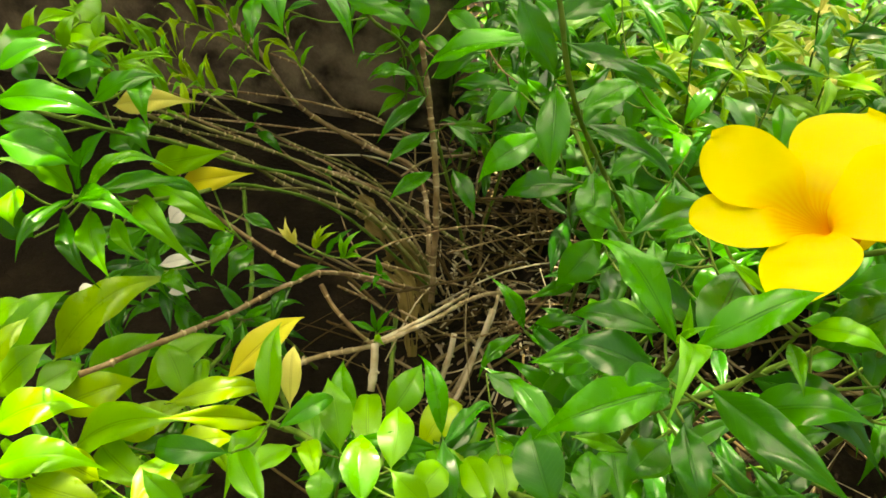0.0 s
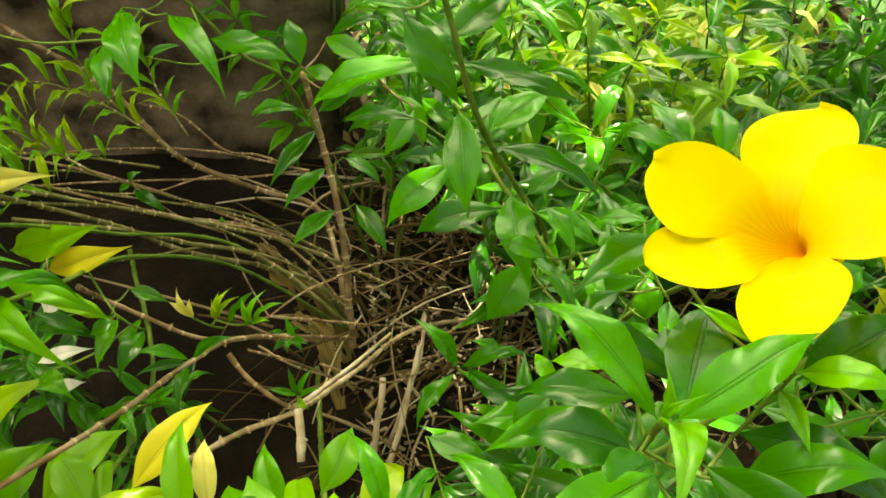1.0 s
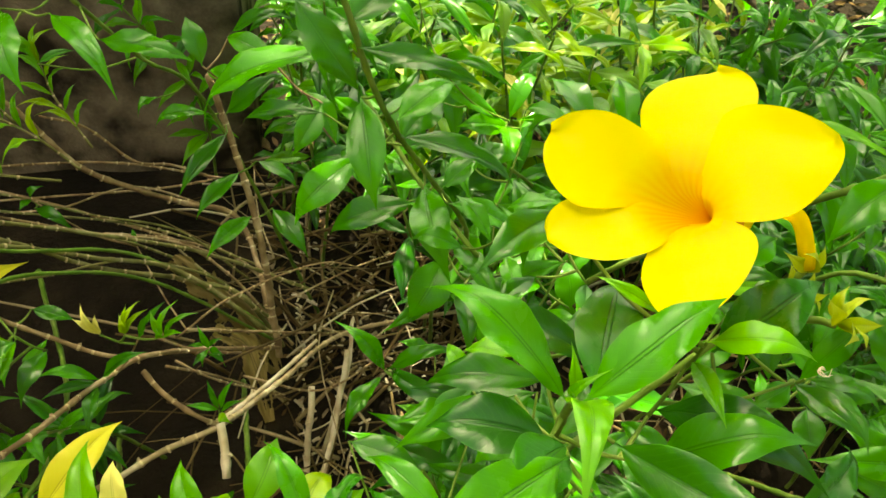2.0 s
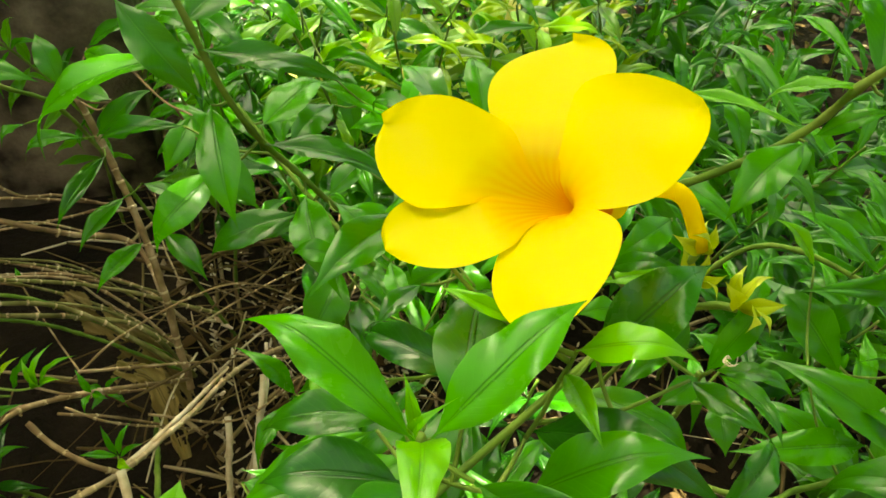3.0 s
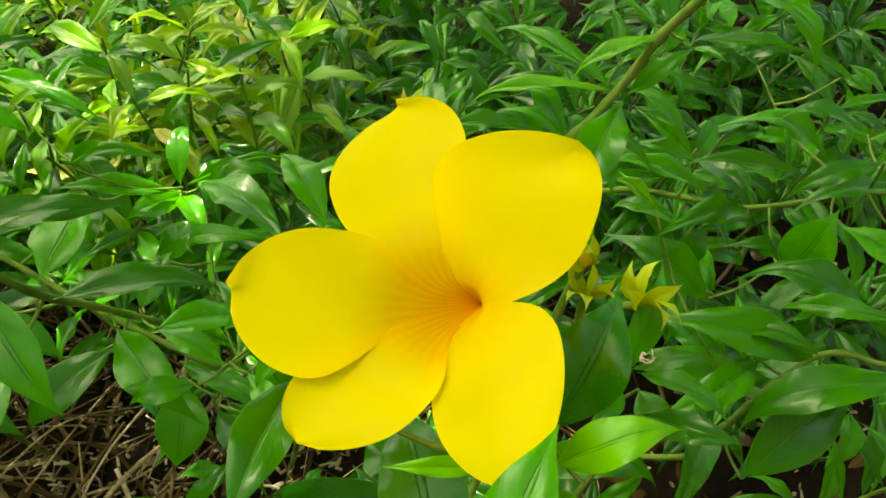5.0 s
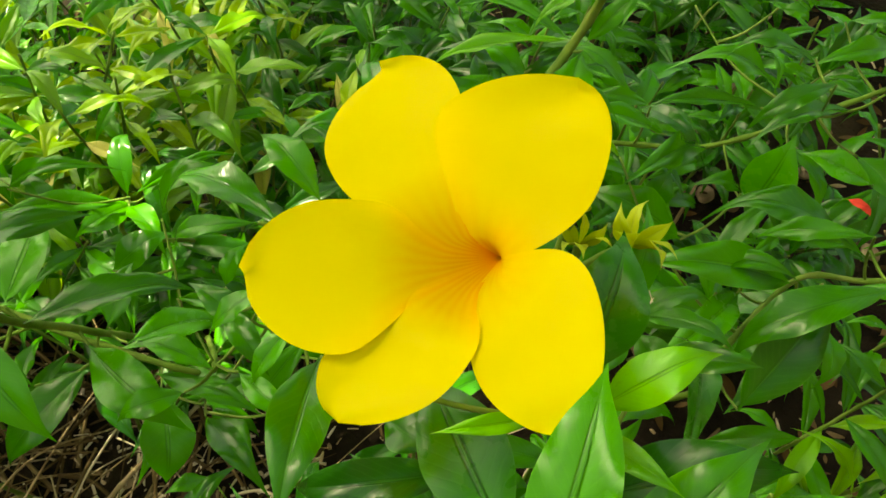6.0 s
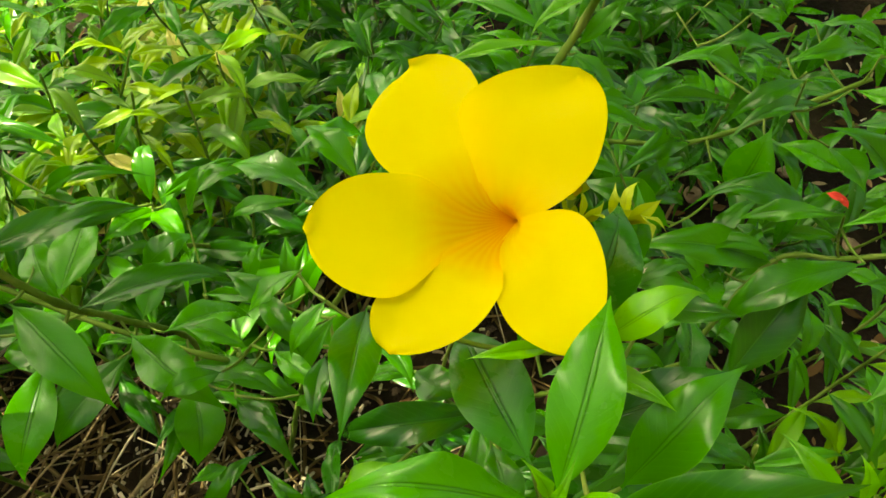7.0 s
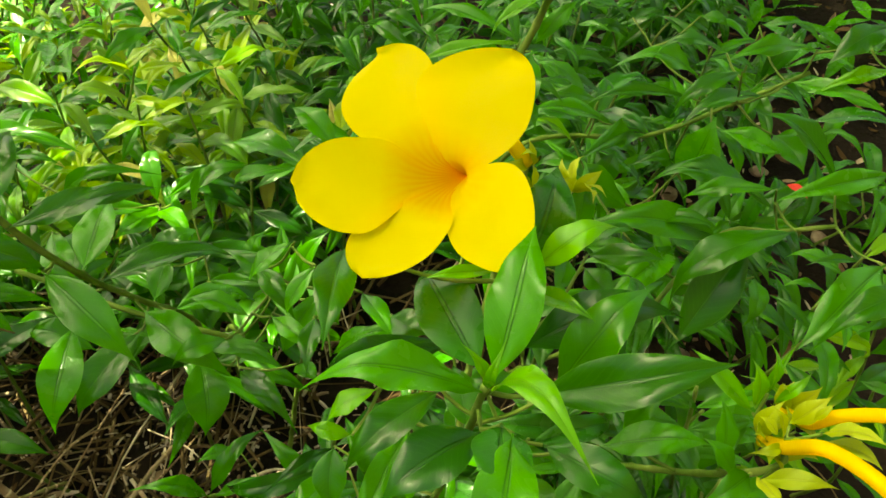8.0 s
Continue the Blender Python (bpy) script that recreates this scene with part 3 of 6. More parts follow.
leaf(stem_0, (0.321, 0.340, 0.488), (0.330, 0.299, 0.489), 0.009)
leaf(stem_0, (0.325, 0.326, 0.480), (0.314, 0.308, 0.475), 0.009)

plant = shrub('right_branch')
stem_0 = stem(plant, 0.0019, 0.0015, [(0.300, 0.460, -0.010), (0.340, 0.420, 0.200), (0.380, 0.384, 0.363), (0.447, 0.308, 0.373), (0.491, 0.268, 0.392), (0.529, 0.234, 0.411)])
leaf(stem_0, (0.444, 0.309, 0.375), (0.342, 0.300, 0.430), 0.016)
leaf(stem_0, (0.433, 0.244, 0.468), (0.393, 0.267, 0.454), 0.011)
leaf(stem_0, (0.446, 0.281, 0.422), (0.386, 0.323, 0.439), 0.011)
leaf(stem_0, (0.466, 0.280, 0.416), (0.424, 0.321, 0.454), 0.020)
leaf(stem_0, (0.450, 0.263, 0.463), (0.426, 0.300, 0.466), 0.011)
leaf(stem_0, (0.413, 0.330, 0.417), (0.389, 0.358, 0.426), 0.010)
leaf(stem_0, (0.411, 0.316, 0.405), (0.361, 0.352, 0.436), 0.015)
leaf(stem_0, (0.414, 0.261, 0.381), (0.428, 0.252, 0.432), 0.029)
leaf(stem_0, (0.417, 0.267, 0.386), (0.388, 0.281, 0.410), 0.012)
leaf(stem_0, (0.369, 0.274, 0.383), (0.340, 0.321, 0.418), 0.024)
leaf(stem_0, (0.364, 0.295, 0.396), (0.381, 0.294, 0.416), 0.016)
leaf(stem_0, (0.438, 0.258, 0.415), (0.414, 0.222, 0.405), 0.014)
leaf(stem_0, (0.436, 0.209, 0.418), (0.425, 0.246, 0.427), 0.017)
leaf(stem_0, (0.530, 0.234, 0.430), (0.468, 0.271, 0.442), 0.014)
leaf(stem_0, (0.479, 0.244, 0.419), (0.417, 0.271, 0.425), 0.014)
leaf(stem_0, (0.487, 0.233, 0.431), (0.492, 0.169, 0.432), 0.014)
leaf(stem_0, (0.554, 0.199, 0.449), (0.502, 0.217, 0.442), 0.019)
leaf(stem_0, (0.527, 0.183, 0.436), (0.479, 0.212, 0.439), 0.010, FRESH)
leaf(stem_0, (0.548, 0.284, 0.419), (0.555, 0.238, 0.421), 0.013)
leaf(stem_0, (0.475, 0.230, 0.395), (0.459, 0.198, 0.391), 0.022)
leaf(stem_0, (0.491, 0.355, 0.430), (0.467, 0.393, 0.439), 0.011)
leaf(stem_0, (0.508, 0.311, 0.439), (0.517, 0.293, 0.433), 0.010)

plant = shrub('low_right_branch')
stem_0 = stem(plant, 0.0018, 0.0014, [(0.260, 0.400, -0.010), (0.280, 0.340, 0.200), (0.286, 0.219, 0.386), (0.314, 0.218, 0.385), (0.376, 0.212, 0.394), (0.396, 0.186, 0.397), (0.417, 0.160, 0.400)])
leaf(stem_0, (0.374, 0.212, 0.393), (0.308, 0.267, 0.430), 0.023)
leaf(stem_0, (0.395, 0.190, 0.413), (0.361, 0.264, 0.425), 0.021)
leaf(stem_0, (0.380, 0.189, 0.444), (0.358, 0.234, 0.428), 0.011)
leaf(stem_0, (0.373, 0.170, 0.428), (0.312, 0.215, 0.395), 0.021)
leaf(stem_0, (0.377, 0.197, 0.357), (0.311, 0.202, 0.358), 0.023)
leaf(stem_0, (0.389, 0.189, 0.357), (0.361, 0.175, 0.348), 0.015)
leaf(stem_0, (0.363, 0.227, 0.347), (0.324, 0.281, 0.369), 0.019)
leaf(stem_0, (0.387, 0.123, 0.420), (0.307, 0.134, 0.420), 0.025)
leaf(stem_0, (0.371, 0.096, 0.433), (0.310, 0.128, 0.430), 0.016)
leaf(stem_0, (0.304, 0.196, 0.377), (0.368, 0.191, 0.413), 0.029)
leaf(stem_0, (0.437, 0.173, 0.416), (0.421, 0.219, 0.461), 0.022)
leaf(stem_0, (0.462, 0.149, 0.415), (0.390, 0.191, 0.426), 0.015)
leaf(stem_0, (0.333, 0.261, 0.409), (0.361, 0.207, 0.418), 0.015)
leaf(stem_0, (0.353, 0.229, 0.392), (0.279, 0.234, 0.407), 0.018)
leaf(stem_0, (0.354, 0.310, 0.435), (0.335, 0.326, 0.459), 0.011, FRESH)

plant = shrub('mid_shoot')
stem_0 = stem(plant, 0.0020, 0.0016, [(0.140, 0.600, -0.010), (0.130, 0.520, 0.200), (0.144, 0.470, 0.325), (0.108, 0.439, 0.423), (0.083, 0.406, 0.494), (0.068, 0.408, 0.542), (0.055, 0.415, 0.593)])
leaf(stem_0, (0.065, 0.406, 0.540), (-0.020, 0.416, 0.491), 0.022)
leaf(stem_0, (0.039, 0.405, 0.572), (0.067, 0.378, 0.536), 0.018)
leaf(stem_0, (0.067, 0.407, 0.541), (0.129, 0.387, 0.529), 0.014)
leaf(stem_0, (0.062, 0.411, 0.551), (0.098, 0.440, 0.562), 0.020)
leaf(stem_0, (0.068, 0.398, 0.517), (0.071, 0.346, 0.490), 0.020)
leaf(stem_0, (0.066, 0.400, 0.476), (0.027, 0.374, 0.455), 0.020)
leaf(stem_0, (0.089, 0.407, 0.482), (0.152, 0.385, 0.462), 0.017)
leaf(stem_0, (0.088, 0.422, 0.481), (0.125, 0.447, 0.489), 0.022)
leaf(stem_0, (0.106, 0.429, 0.422), (0.113, 0.367, 0.409), 0.024)
leaf(stem_0, (0.101, 0.436, 0.401), (0.043, 0.437, 0.377), 0.022)
leaf(stem_0, (0.122, 0.434, 0.400), (0.171, 0.428, 0.368), 0.021)
leaf(stem_0, (0.122, 0.434, 0.348), (0.094, 0.403, 0.321), 0.029)
leaf(stem_0, (0.136, 0.406, 0.349), (0.133, 0.367, 0.343), 0.015)
leaf(stem_0, (0.048, 0.449, 0.466), (-0.003, 0.471, 0.445), 0.012)
leaf(stem_0, (0.071, 0.425, 0.575), (0.102, 0.431, 0.580), 0.015)
leaf(stem_0, (0.050, 0.410, 0.590), (0.016, 0.420, 0.572), 0.018)
leaf(stem_0, (0.121, 0.457, 0.392), (0.151, 0.473, 0.406), 0.017)
leaf(stem_0, (0.077, 0.455, 0.391), (0.056, 0.496, 0.400), 0.018)
leaf(stem_0, (0.136, 0.452, 0.310), (0.172, 0.425, 0.313), 0.019)
leaf(stem_0, (0.184, 0.429, 0.343), (0.194, 0.425, 0.365), 0.014)
leaf(stem_0, (0.197, 0.379, 0.352), (0.196, 0.403, 0.373), 0.020)

plant = shrub('back_shoot')
stem_0 = stem(plant, 0.0019, 0.0014, [(0.300, 0.700, -0.010), (0.250, 0.620, 0.200), (0.183, 0.588, 0.302), (0.192, 0.577, 0.344)])
leaf(stem_0, (0.191, 0.573, 0.348), (0.220, 0.609, 0.367), 0.016)
leaf(stem_0, (0.186, 0.574, 0.346), (0.122, 0.596, 0.376), 0.016)
leaf(stem_0, (0.133, 0.580, 0.399), (0.175, 0.525, 0.426), 0.013)
leaf(stem_0, (0.194, 0.571, 0.349), (0.261, 0.546, 0.357), 0.009)
leaf(stem_0, (0.188, 0.569, 0.345), (0.182, 0.517, 0.349), 0.017)
leaf(stem_0, (0.142, 0.597, 0.349), (0.103, 0.559, 0.345), 0.026)
leaf(stem_0, (0.194, 0.575, 0.338), (0.150, 0.577, 0.342), 0.020)
leaf(stem_0, (0.202, 0.580, 0.333), (0.239, 0.584, 0.329), 0.017)
leaf(stem_0, (0.124, 0.683, 0.414), (0.167, 0.603, 0.402), 0.014)
leaf(stem_0, (0.125, 0.650, 0.469), (0.103, 0.623, 0.441), 0.023)
leaf(stem_0, (0.094, 0.616, 0.458), (0.128, 0.590, 0.454), 0.012)
leaf(stem_0, (0.130, 0.678, 0.361), (0.107, 0.711, 0.375), 0.014)

plant = shrub('left_of_flower_shoot')
stem_0 = stem(plant, 0.0022, 0.0015, [(0.200, 0.620, -0.010), (0.190, 0.550, 0.200), (0.147, 0.419, 0.356), (0.116, 0.451, 0.384), (0.094, 0.483, 0.404), (0.074, 0.515, 0.425)])
leaf(stem_0, (0.126, 0.440, 0.357), (0.150, 0.377, 0.358), 0.017)
leaf(stem_0, (0.128, 0.392, 0.368), (0.124, 0.336, 0.371), 0.015)
leaf(stem_0, (0.163, 0.472, 0.359), (0.187, 0.420, 0.367), 0.009)
leaf(stem_0, (0.189, 0.418, 0.379), (0.210, 0.435, 0.401), 0.009)
leaf(stem_0, (0.177, 0.403, 0.389), (0.162, 0.368, 0.399), 0.011)
leaf(stem_0, (0.184, 0.502, 0.388), (0.218, 0.473, 0.429), 0.021)
leaf(stem_0, (0.171, 0.338, 0.450), (0.138, 0.349, 0.413), 0.013)
leaf(stem_0, (0.112, 0.559, 0.395), (0.098, 0.513, 0.385), 0.022)
leaf(stem_0, (0.151, 0.529, 0.347), (0.189, 0.517, 0.361), 0.023)
leaf(stem_0, (0.184, 0.449, 0.369), (0.206, 0.454, 0.385), 0.012)
leaf(stem_0, (0.197, 0.409, 0.378), (0.217, 0.399, 0.409), 0.014)
leaf(stem_0, (0.151, 0.362, 0.376), (0.148, 0.337, 0.385), 0.013)
leaf(stem_0, (0.150, 0.318, 0.427), (0.178, 0.284, 0.448), 0.011)
leaf(stem_0, (0.152, 0.369, 0.462), (0.147, 0.336, 0.451), 0.012)
leaf(stem_0, (0.163, 0.341, 0.491), (0.136, 0.349, 0.480), 0.010)
leaf(stem_0, (0.156, 0.316, 0.498), (0.132, 0.317, 0.483), 0.009)
leaf(stem_0, (0.134, 0.359, 0.445), (0.118, 0.388, 0.454), 0.012)
leaf(stem_0, (0.139, 0.345, 0.452), (0.141, 0.314, 0.447), 0.011)
leaf(stem_0, (0.156, 0.357, 0.444), (0.150, 0.391, 0.462), 0.013)
leaf(stem_0, (0.170, 0.305, 0.472), (0.160, 0.273, 0.472), 0.012)
leaf(stem_0, (0.148, 0.316, 0.466), (0.123, 0.297, 0.465), 0.011)
leaf(stem_0, (0.121, 0.369, 0.430), (0.092, 0.379, 0.433), 0.013)

plant = shrub('bare_stem')
stem_0 = stem(plant, .0032, .0026, [(-0.016, 0.537, 0.096), (-0.022, 0.591, 0.213), (-0.040, 0.642, 0.289), (-0.049, 0.649, 0.348)])
leaf(stem_0, (-0.039, 0.627, 0.303), (-0.079, 0.574, 0.285), 0.016)
leaf(stem_0, (-0.033, 0.616, 0.267), (-0.070, 0.573, 0.258), 0.017)
leaf(stem_0, (-0.027, 0.600, 0.228), (-0.066, 0.561, 0.222), 0.017)
leaf(stem_0, (-0.018, 0.623, 0.273), (0.017, 0.604, 0.257), 0.014)
leaf(stem_0, (-0.009, 0.605, 0.231), (0.021, 0.558, 0.217), 0.020)
leaf(stem_0, (-0.053, 0.640, 0.314), (-0.101, 0.635, 0.310), 0.014)
leaf(stem_0, (-0.014, 0.595, 0.380), (-0.045, 0.619, 0.374), 0.017)
leaf(stem_0, (-0.031, 0.592, 0.352), (0.013, 0.600, 0.384), 0.019)
leaf(stem_0, (-0.038, 0.572, 0.413), (-0.048, 0.599, 0.437), 0.017)
leaf(stem_0, (-0.017, 0.589, 0.428), (0.026, 0.582, 0.447), 0.015)
leaf(stem_0, (0.015, 0.558, 0.427), (-0.021, 0.589, 0.427), 0.017)
leaf(stem_0, (0.046, 0.517, 0.419), (0.024, 0.491, 0.397), 0.018)
leaf(stem_0, (0.053, 0.526, 0.373), (0.033, 0.558, 0.401), 0.017)

plant = shrub('hanging_branch')
stem_0 = stem(plant, 0.0020, 0.0014, [(0.020, 0.660, -0.010), (-0.052, 0.655, 0.301), (-0.089, 0.611, 0.395), (-0.117, 0.564, 0.486)])
leaf(stem_0, (-0.132, 0.508, 0.505), (-0.112, 0.447, 0.492), 0.022)
leaf(stem_0, (-0.148, 0.509, 0.480), (-0.141, 0.465, 0.469), 0.013)
leaf(stem_0, (-0.108, 0.514, 0.497), (-0.066, 0.454, 0.484), 0.016)
leaf(stem_0, (-0.092, 0.536, 0.463), (-0.031, 0.508, 0.464), 0.019)
leaf(stem_0, (-0.252, 0.507, 0.506), (-0.236, 0.454, 0.500), 0.016)
leaf(stem_0, (-0.251, 0.546, 0.473), (-0.242, 0.508, 0.467), 0.009)
leaf(stem_0, (-0.163, 0.609, 0.394), (-0.136, 0.616, 0.400), 0.007)
leaf(stem_0, (-0.089, 0.636, 0.337), (-0.106, 0.619, 0.337), 0.011)

plant = shrub('arching_branches')
stem_0 = stem(plant, 0.0028, 0.0023, [(-0.018, 0.548, 0.080), (-0.051, 0.684, 0.129), (-0.111, 0.684, 0.169), (-0.187, 0.682, 0.221), (-0.241, 0.701, 0.290), (-0.326, 0.714, 0.354)])
stem_1 = stem(plant, 0.0021, 0.0015, [(-0.016, 0.550, 0.108), (-0.091, 0.564, 0.199), (-0.148, 0.537, 0.255), (-0.180, 0.505, 0.307), (-0.229, 0.457, 0.372)], OLIVE)
stem_2 = stem(plant, 0.0021, 0.0015, [(-0.013, 0.556, 0.086), (-0.045, 0.570, 0.151), (-0.092, 0.566, 0.187), (-0.152, 0.544, 0.235), (-0.191, 0.521, 0.294), (-0.242, 0.470, 0.383)], OLIVE)
stem_3 = stem(plant, 0.0017, 0.0013, [(0.016, 0.610, 0.105), (-0.075, 0.603, 0.178), (-0.149, 0.552, 0.268), (-0.210, 0.509, 0.337), (-0.245, 0.462, 0.403)], OLIVE)
stem_4 = stem(plant, 0.0015, 0.0011, [(-0.005, 0.568, 0.070), (-0.056, 0.608, 0.131), (-0.100, 0.617, 0.178), (-0.159, 0.580, 0.239), (-0.242, 0.531, 0.330)])
stem_5 = stem(plant, 0.0018, 0.0013, [(-0.024, 0.646, 0.058), (-0.063, 0.666, 0.101), (-0.123, 0.662, 0.138), (-0.177, 0.648, 0.166)])
stem_6 = stem(plant, 0.0017, 0.0012, [(-0.093, 0.690, 0.082), (-0.154, 0.691, 0.123), (-0.277, 0.710, 0.167), (-0.381, 0.713, 0.198)])
stem_7 = stem(plant, 0.0013, 0.0011, [(-0.071, 0.751, 0.133), (-0.172, 0.752, 0.162), (-0.259, 0.732, 0.185), (-0.330, 0.698, 0.210)])
stem_8 = stem(plant, 0.0012, 0.0009, [(-0.083, 0.743, 0.140), (-0.145, 0.730, 0.143), (-0.273, 0.698, 0.170), (-0.382, 0.671, 0.188)])
stem_9 = stem(plant, 0.0015, 0.0012, [(-0.065, 0.753, 0.122), (-0.121, 0.749, 0.158), (-0.155, 0.738, 0.176), (-0.194, 0.743, 0.220), (-0.231, 0.737, 0.242)])
leaf(stem_1, (-0.206, 0.430, 0.350), (-0.146, 0.429, 0.374), 0.020, OLD, 32)
leaf(stem_1, (-0.236, 0.448, 0.350), (-0.162, 0.436, 0.388), 0.024, YOUNG_SUNLIT, 32)
leaf(stem_3, (-0.257, 0.457, 0.399), (-0.189, 0.452, 0.419), 0.020, PALE, 25)
stem_10 = stem(plant, 0.0013, 0.0011, [(-0.026, 0.595, 0.093), (-0.101, 0.611, 0.160), (-0.175, 0.583, 0.242), (-0.241, 0.521, 0.321), (-0.274, 0.465, 0.379)], OLIVE)
stem_11 = stem(plant, 0.0012, 0.0009, [(-0.037, 0.651, 0.101), (-0.130, 0.650, 0.167), (-0.208, 0.608, 0.237), (-0.274, 0.547, 0.318)], OLIVE)
stem_12 = stem(plant, 0.0013, 0.0009, [(-0.018, 0.574, 0.101), (-0.074, 0.586, 0.165), (-0.131, 0.561, 0.222), (-0.176, 0.515, 0.263), (-0.220, 0.484, 0.290)], OLIVE)
stem_13 = stem(plant, 0.0011, 0.0008, [(-0.068, 0.714, 0.115), (-0.154, 0.718, 0.159), (-0.220, 0.683, 0.170), (-0.268, 0.667, 0.183)])
stem_14 = stem(plant, 0.0011, 0.0008, [(-0.047, 0.634, 0.100), (-0.106, 0.647, 0.164), (-0.174, 0.634, 0.206), (-0.251, 0.612, 0.267), (-0.282, 0.573, 0.301)], OLIVE)

for points in (
        [(-0.182, 0.615, 0.269), (-0.249, 0.608, 0.290), (-0.298, 0.581, 0.320), (-0.327, 0.554, 0.350)],
        [(-0.172, 0.637, 0.261), (-0.208, 0.648, 0.297), (-0.260, 0.654, 0.329), (-0.288, 0.640, 0.344), (-0.295, 0.624, 0.344)],
        [(-0.213, 0.646, 0.309), (-0.235, 0.659, 0.333), (-0.244, 0.668, 0.354), (-0.243, 0.675, 0.373)],
        [(-0.209, 0.564, 0.305), (-0.253, 0.559, 0.354), (-0.276, 0.540, 0.391), (-0.296, 0.530, 0.408)],
        [(-0.213, 0.522, 0.322), (-0.252, 0.512, 0.353), (-0.278, 0.500, 0.383)],
        [(-0.169, 0.674, 0.253), (-0.194, 0.699, 0.288), (-0.204, 0.716, 0.315)]):
    spray(plant, points, 0.037, (FRESH, YOUNG_SUNLIT, YOUNG_SUNLIT, LIME_SUNLIT))

plant = shrub('low_branches')
stem_0 = stem(plant, 0.0023, 0.0017, [(0.020, 0.469, 0.029), (0.049, 0.522, 0.090), (0.056, 0.562, 0.111)], BLEACHED)
stem_1 = stem(plant, 0.0022, 0.0017, [(-0.057, 0.425, 0.172), (-0.022, 0.465, 0.156), (0.022, 0.527, 0.132)], BLEACHED)
stem_2 = stem(plant, 0.0012, 0.0008, [(-0.095, 0.462, 0.203), (-0.063, 0.476, 0.163), (-0.007, 0.498, 0.079)])
stem_3 = stem(plant, 0.0012, 0.0008, [(0.026, 0.559, 0.107), (0.072, 0.560, 0.084), (0.147, 0.588, 0.059)])
stem_4 = stem(plant, 0.0009, 0.0007, [(-0.006, 0.569, 0.141), (0.061, 0.601, 0.145), (0.116, 0.638, 0.127)])
stem_5 = stem(plant, 0.0008, 0.0007, [(-0.003, 0.482, 0.040), (0.026, 0.483, 0.055), (0.060, 0.506, 0.063)], BLEACHED)
stem_6 = stem(plant, 0.0011, 0.0008, [(0.037, 0.517, 0.098), (0.097, 0.557, 0.057), (0.186, 0.587, 0.033)])
stem_7 = stem(plant, 0.0007, 0.0006, [(0.097, 0.603, 0.096), (0.115, 0.566, 0.065), (0.108, 0.521, 0.026)], BLEACHED)
stem_8 = stem(plant, 0.0008, 0.0006, [(0.135, 0.637, 0.100), (0.115, 0.593, 0.088), (0.072, 0.556, 0.080)], BLEACHED)
stem_9 = stem(plant, 0.0013, 0.0009, [(-0.076, 0.483, 0.222), (-0.024, 0.513, 0.171), (0.038, 0.554, 0.104)])
stem_10 = stem(plant, 0.0020, 0.0017, [(-0.218, 0.261, 0.338), (-0.175, 0.314, 0.316), (-0.148, 0.361, 0.290), (-0.121, 0.404, 0.273), (-0.089, 0.447, 0.243), (-0.014, 0.532, 0.118)])
stem_11 = stem(plant, 0.0019, 0.0013, [(-0.193, 0.434, 0.326), (-0.187, 0.456, 0.279), (-0.127, 0.447, 0.244), (-0.085, 0.464, 0.219), (-0.044, 0.507, 0.150)])
stem_12 = stem(plant, 0.0023, 0.0019, [(-0.133, 0.357, 0.208), (-0.088, 0.385, 0.205), (-0.049, 0.405, 0.201), (-0.007, 0.464, 0.165), (0.048, 0.539, 0.123), (0.164, 0.586, 0.082)], GREYED)
stem_13 = stem(plant, 0.0019, 0.0017, [(-0.101, 0.431, 0.244), (-0.088, 0.418, 0.232), (-0.066, 0.404, 0.221), (-0.049, 0.404, 0.200)])
stem_14 = stem(plant, 0.0034, 0.0033, [(-0.049, 0.404, 0.205), (-0.046, 0.371, 0.179)], BLEACHED)
stem(plant, 0.0031, 0.0027, [(0.014, 0.502, 0.093), (0.010, 0.477, 0.071), (0.001, 0.433, 0.022)], BLEACHED)
stem(plant, 0.0027, 0.0025, [(0.050, 0.526, 0.113), (0.035, 0.478, 0.072), (0.019, 0.443, 0.029)], BLEACHED)
stem_17 = stem(plant, 0.0009, 0.0007, [(-0.092, 0.496, 0.193), (-0.043, 0.527, 0.206), (0.039, 0.565, 0.198), (0.100, 0.597, 0.119)])
stem(plant, 0.0009, 0.0009, [(-0.081, 0.447, 0.231), (-0.054, 0.445, 0.203), (-0.010, 0.487, 0.106)])
stem(plant, 0.0011, 0.0009, [(-0.041, 0.480, 0.153), (0.023, 0.488, 0.107), (0.079, 0.530, 0.089)])
leaf(stem_10, (-0.121, 0.405, 0.275), (-0.156, 0.399, 0.296), 0.010)
leaf(stem_10, (-0.121, 0.404, 0.273), (-0.153, 0.387, 0.286), 0.008)
leaf(stem_10, (-0.119, 0.406, 0.275), (-0.085, 0.407, 0.302), 0.011)
leaf(stem_10, (-0.122, 0.402, 0.272), (-0.122, 0.361, 0.277), 0.010)
leaf(stem_10, (-0.091, 0.419, 0.299), (-0.068, 0.426, 0.330), 0.007)
leaf(stem_11, (-0.184, 0.443, 0.281), (-0.184, 0.405, 0.275), 0.011)
leaf(stem_11, (-0.167, 0.453, 0.263), (-0.178, 0.422, 0.250), 0.014)
leaf(stem_11, (-0.177, 0.470, 0.278), (-0.147, 0.463, 0.271), 0.012)
leaf(stem_10, (-0.169, 0.381, 0.255), (-0.153, 0.352, 0.256), 0.009)
leaf(stem_11, (-0.071, 0.498, 0.169), (-0.084, 0.497, 0.181), 0.006)
leaf(stem_11, (-0.071, 0.498, 0.169), (-0.056, 0.500, 0.184), 0.006)
leaf(stem_11, (-0.071, 0.498, 0.169), (-0.081, 0.483, 0.170), 0.006)
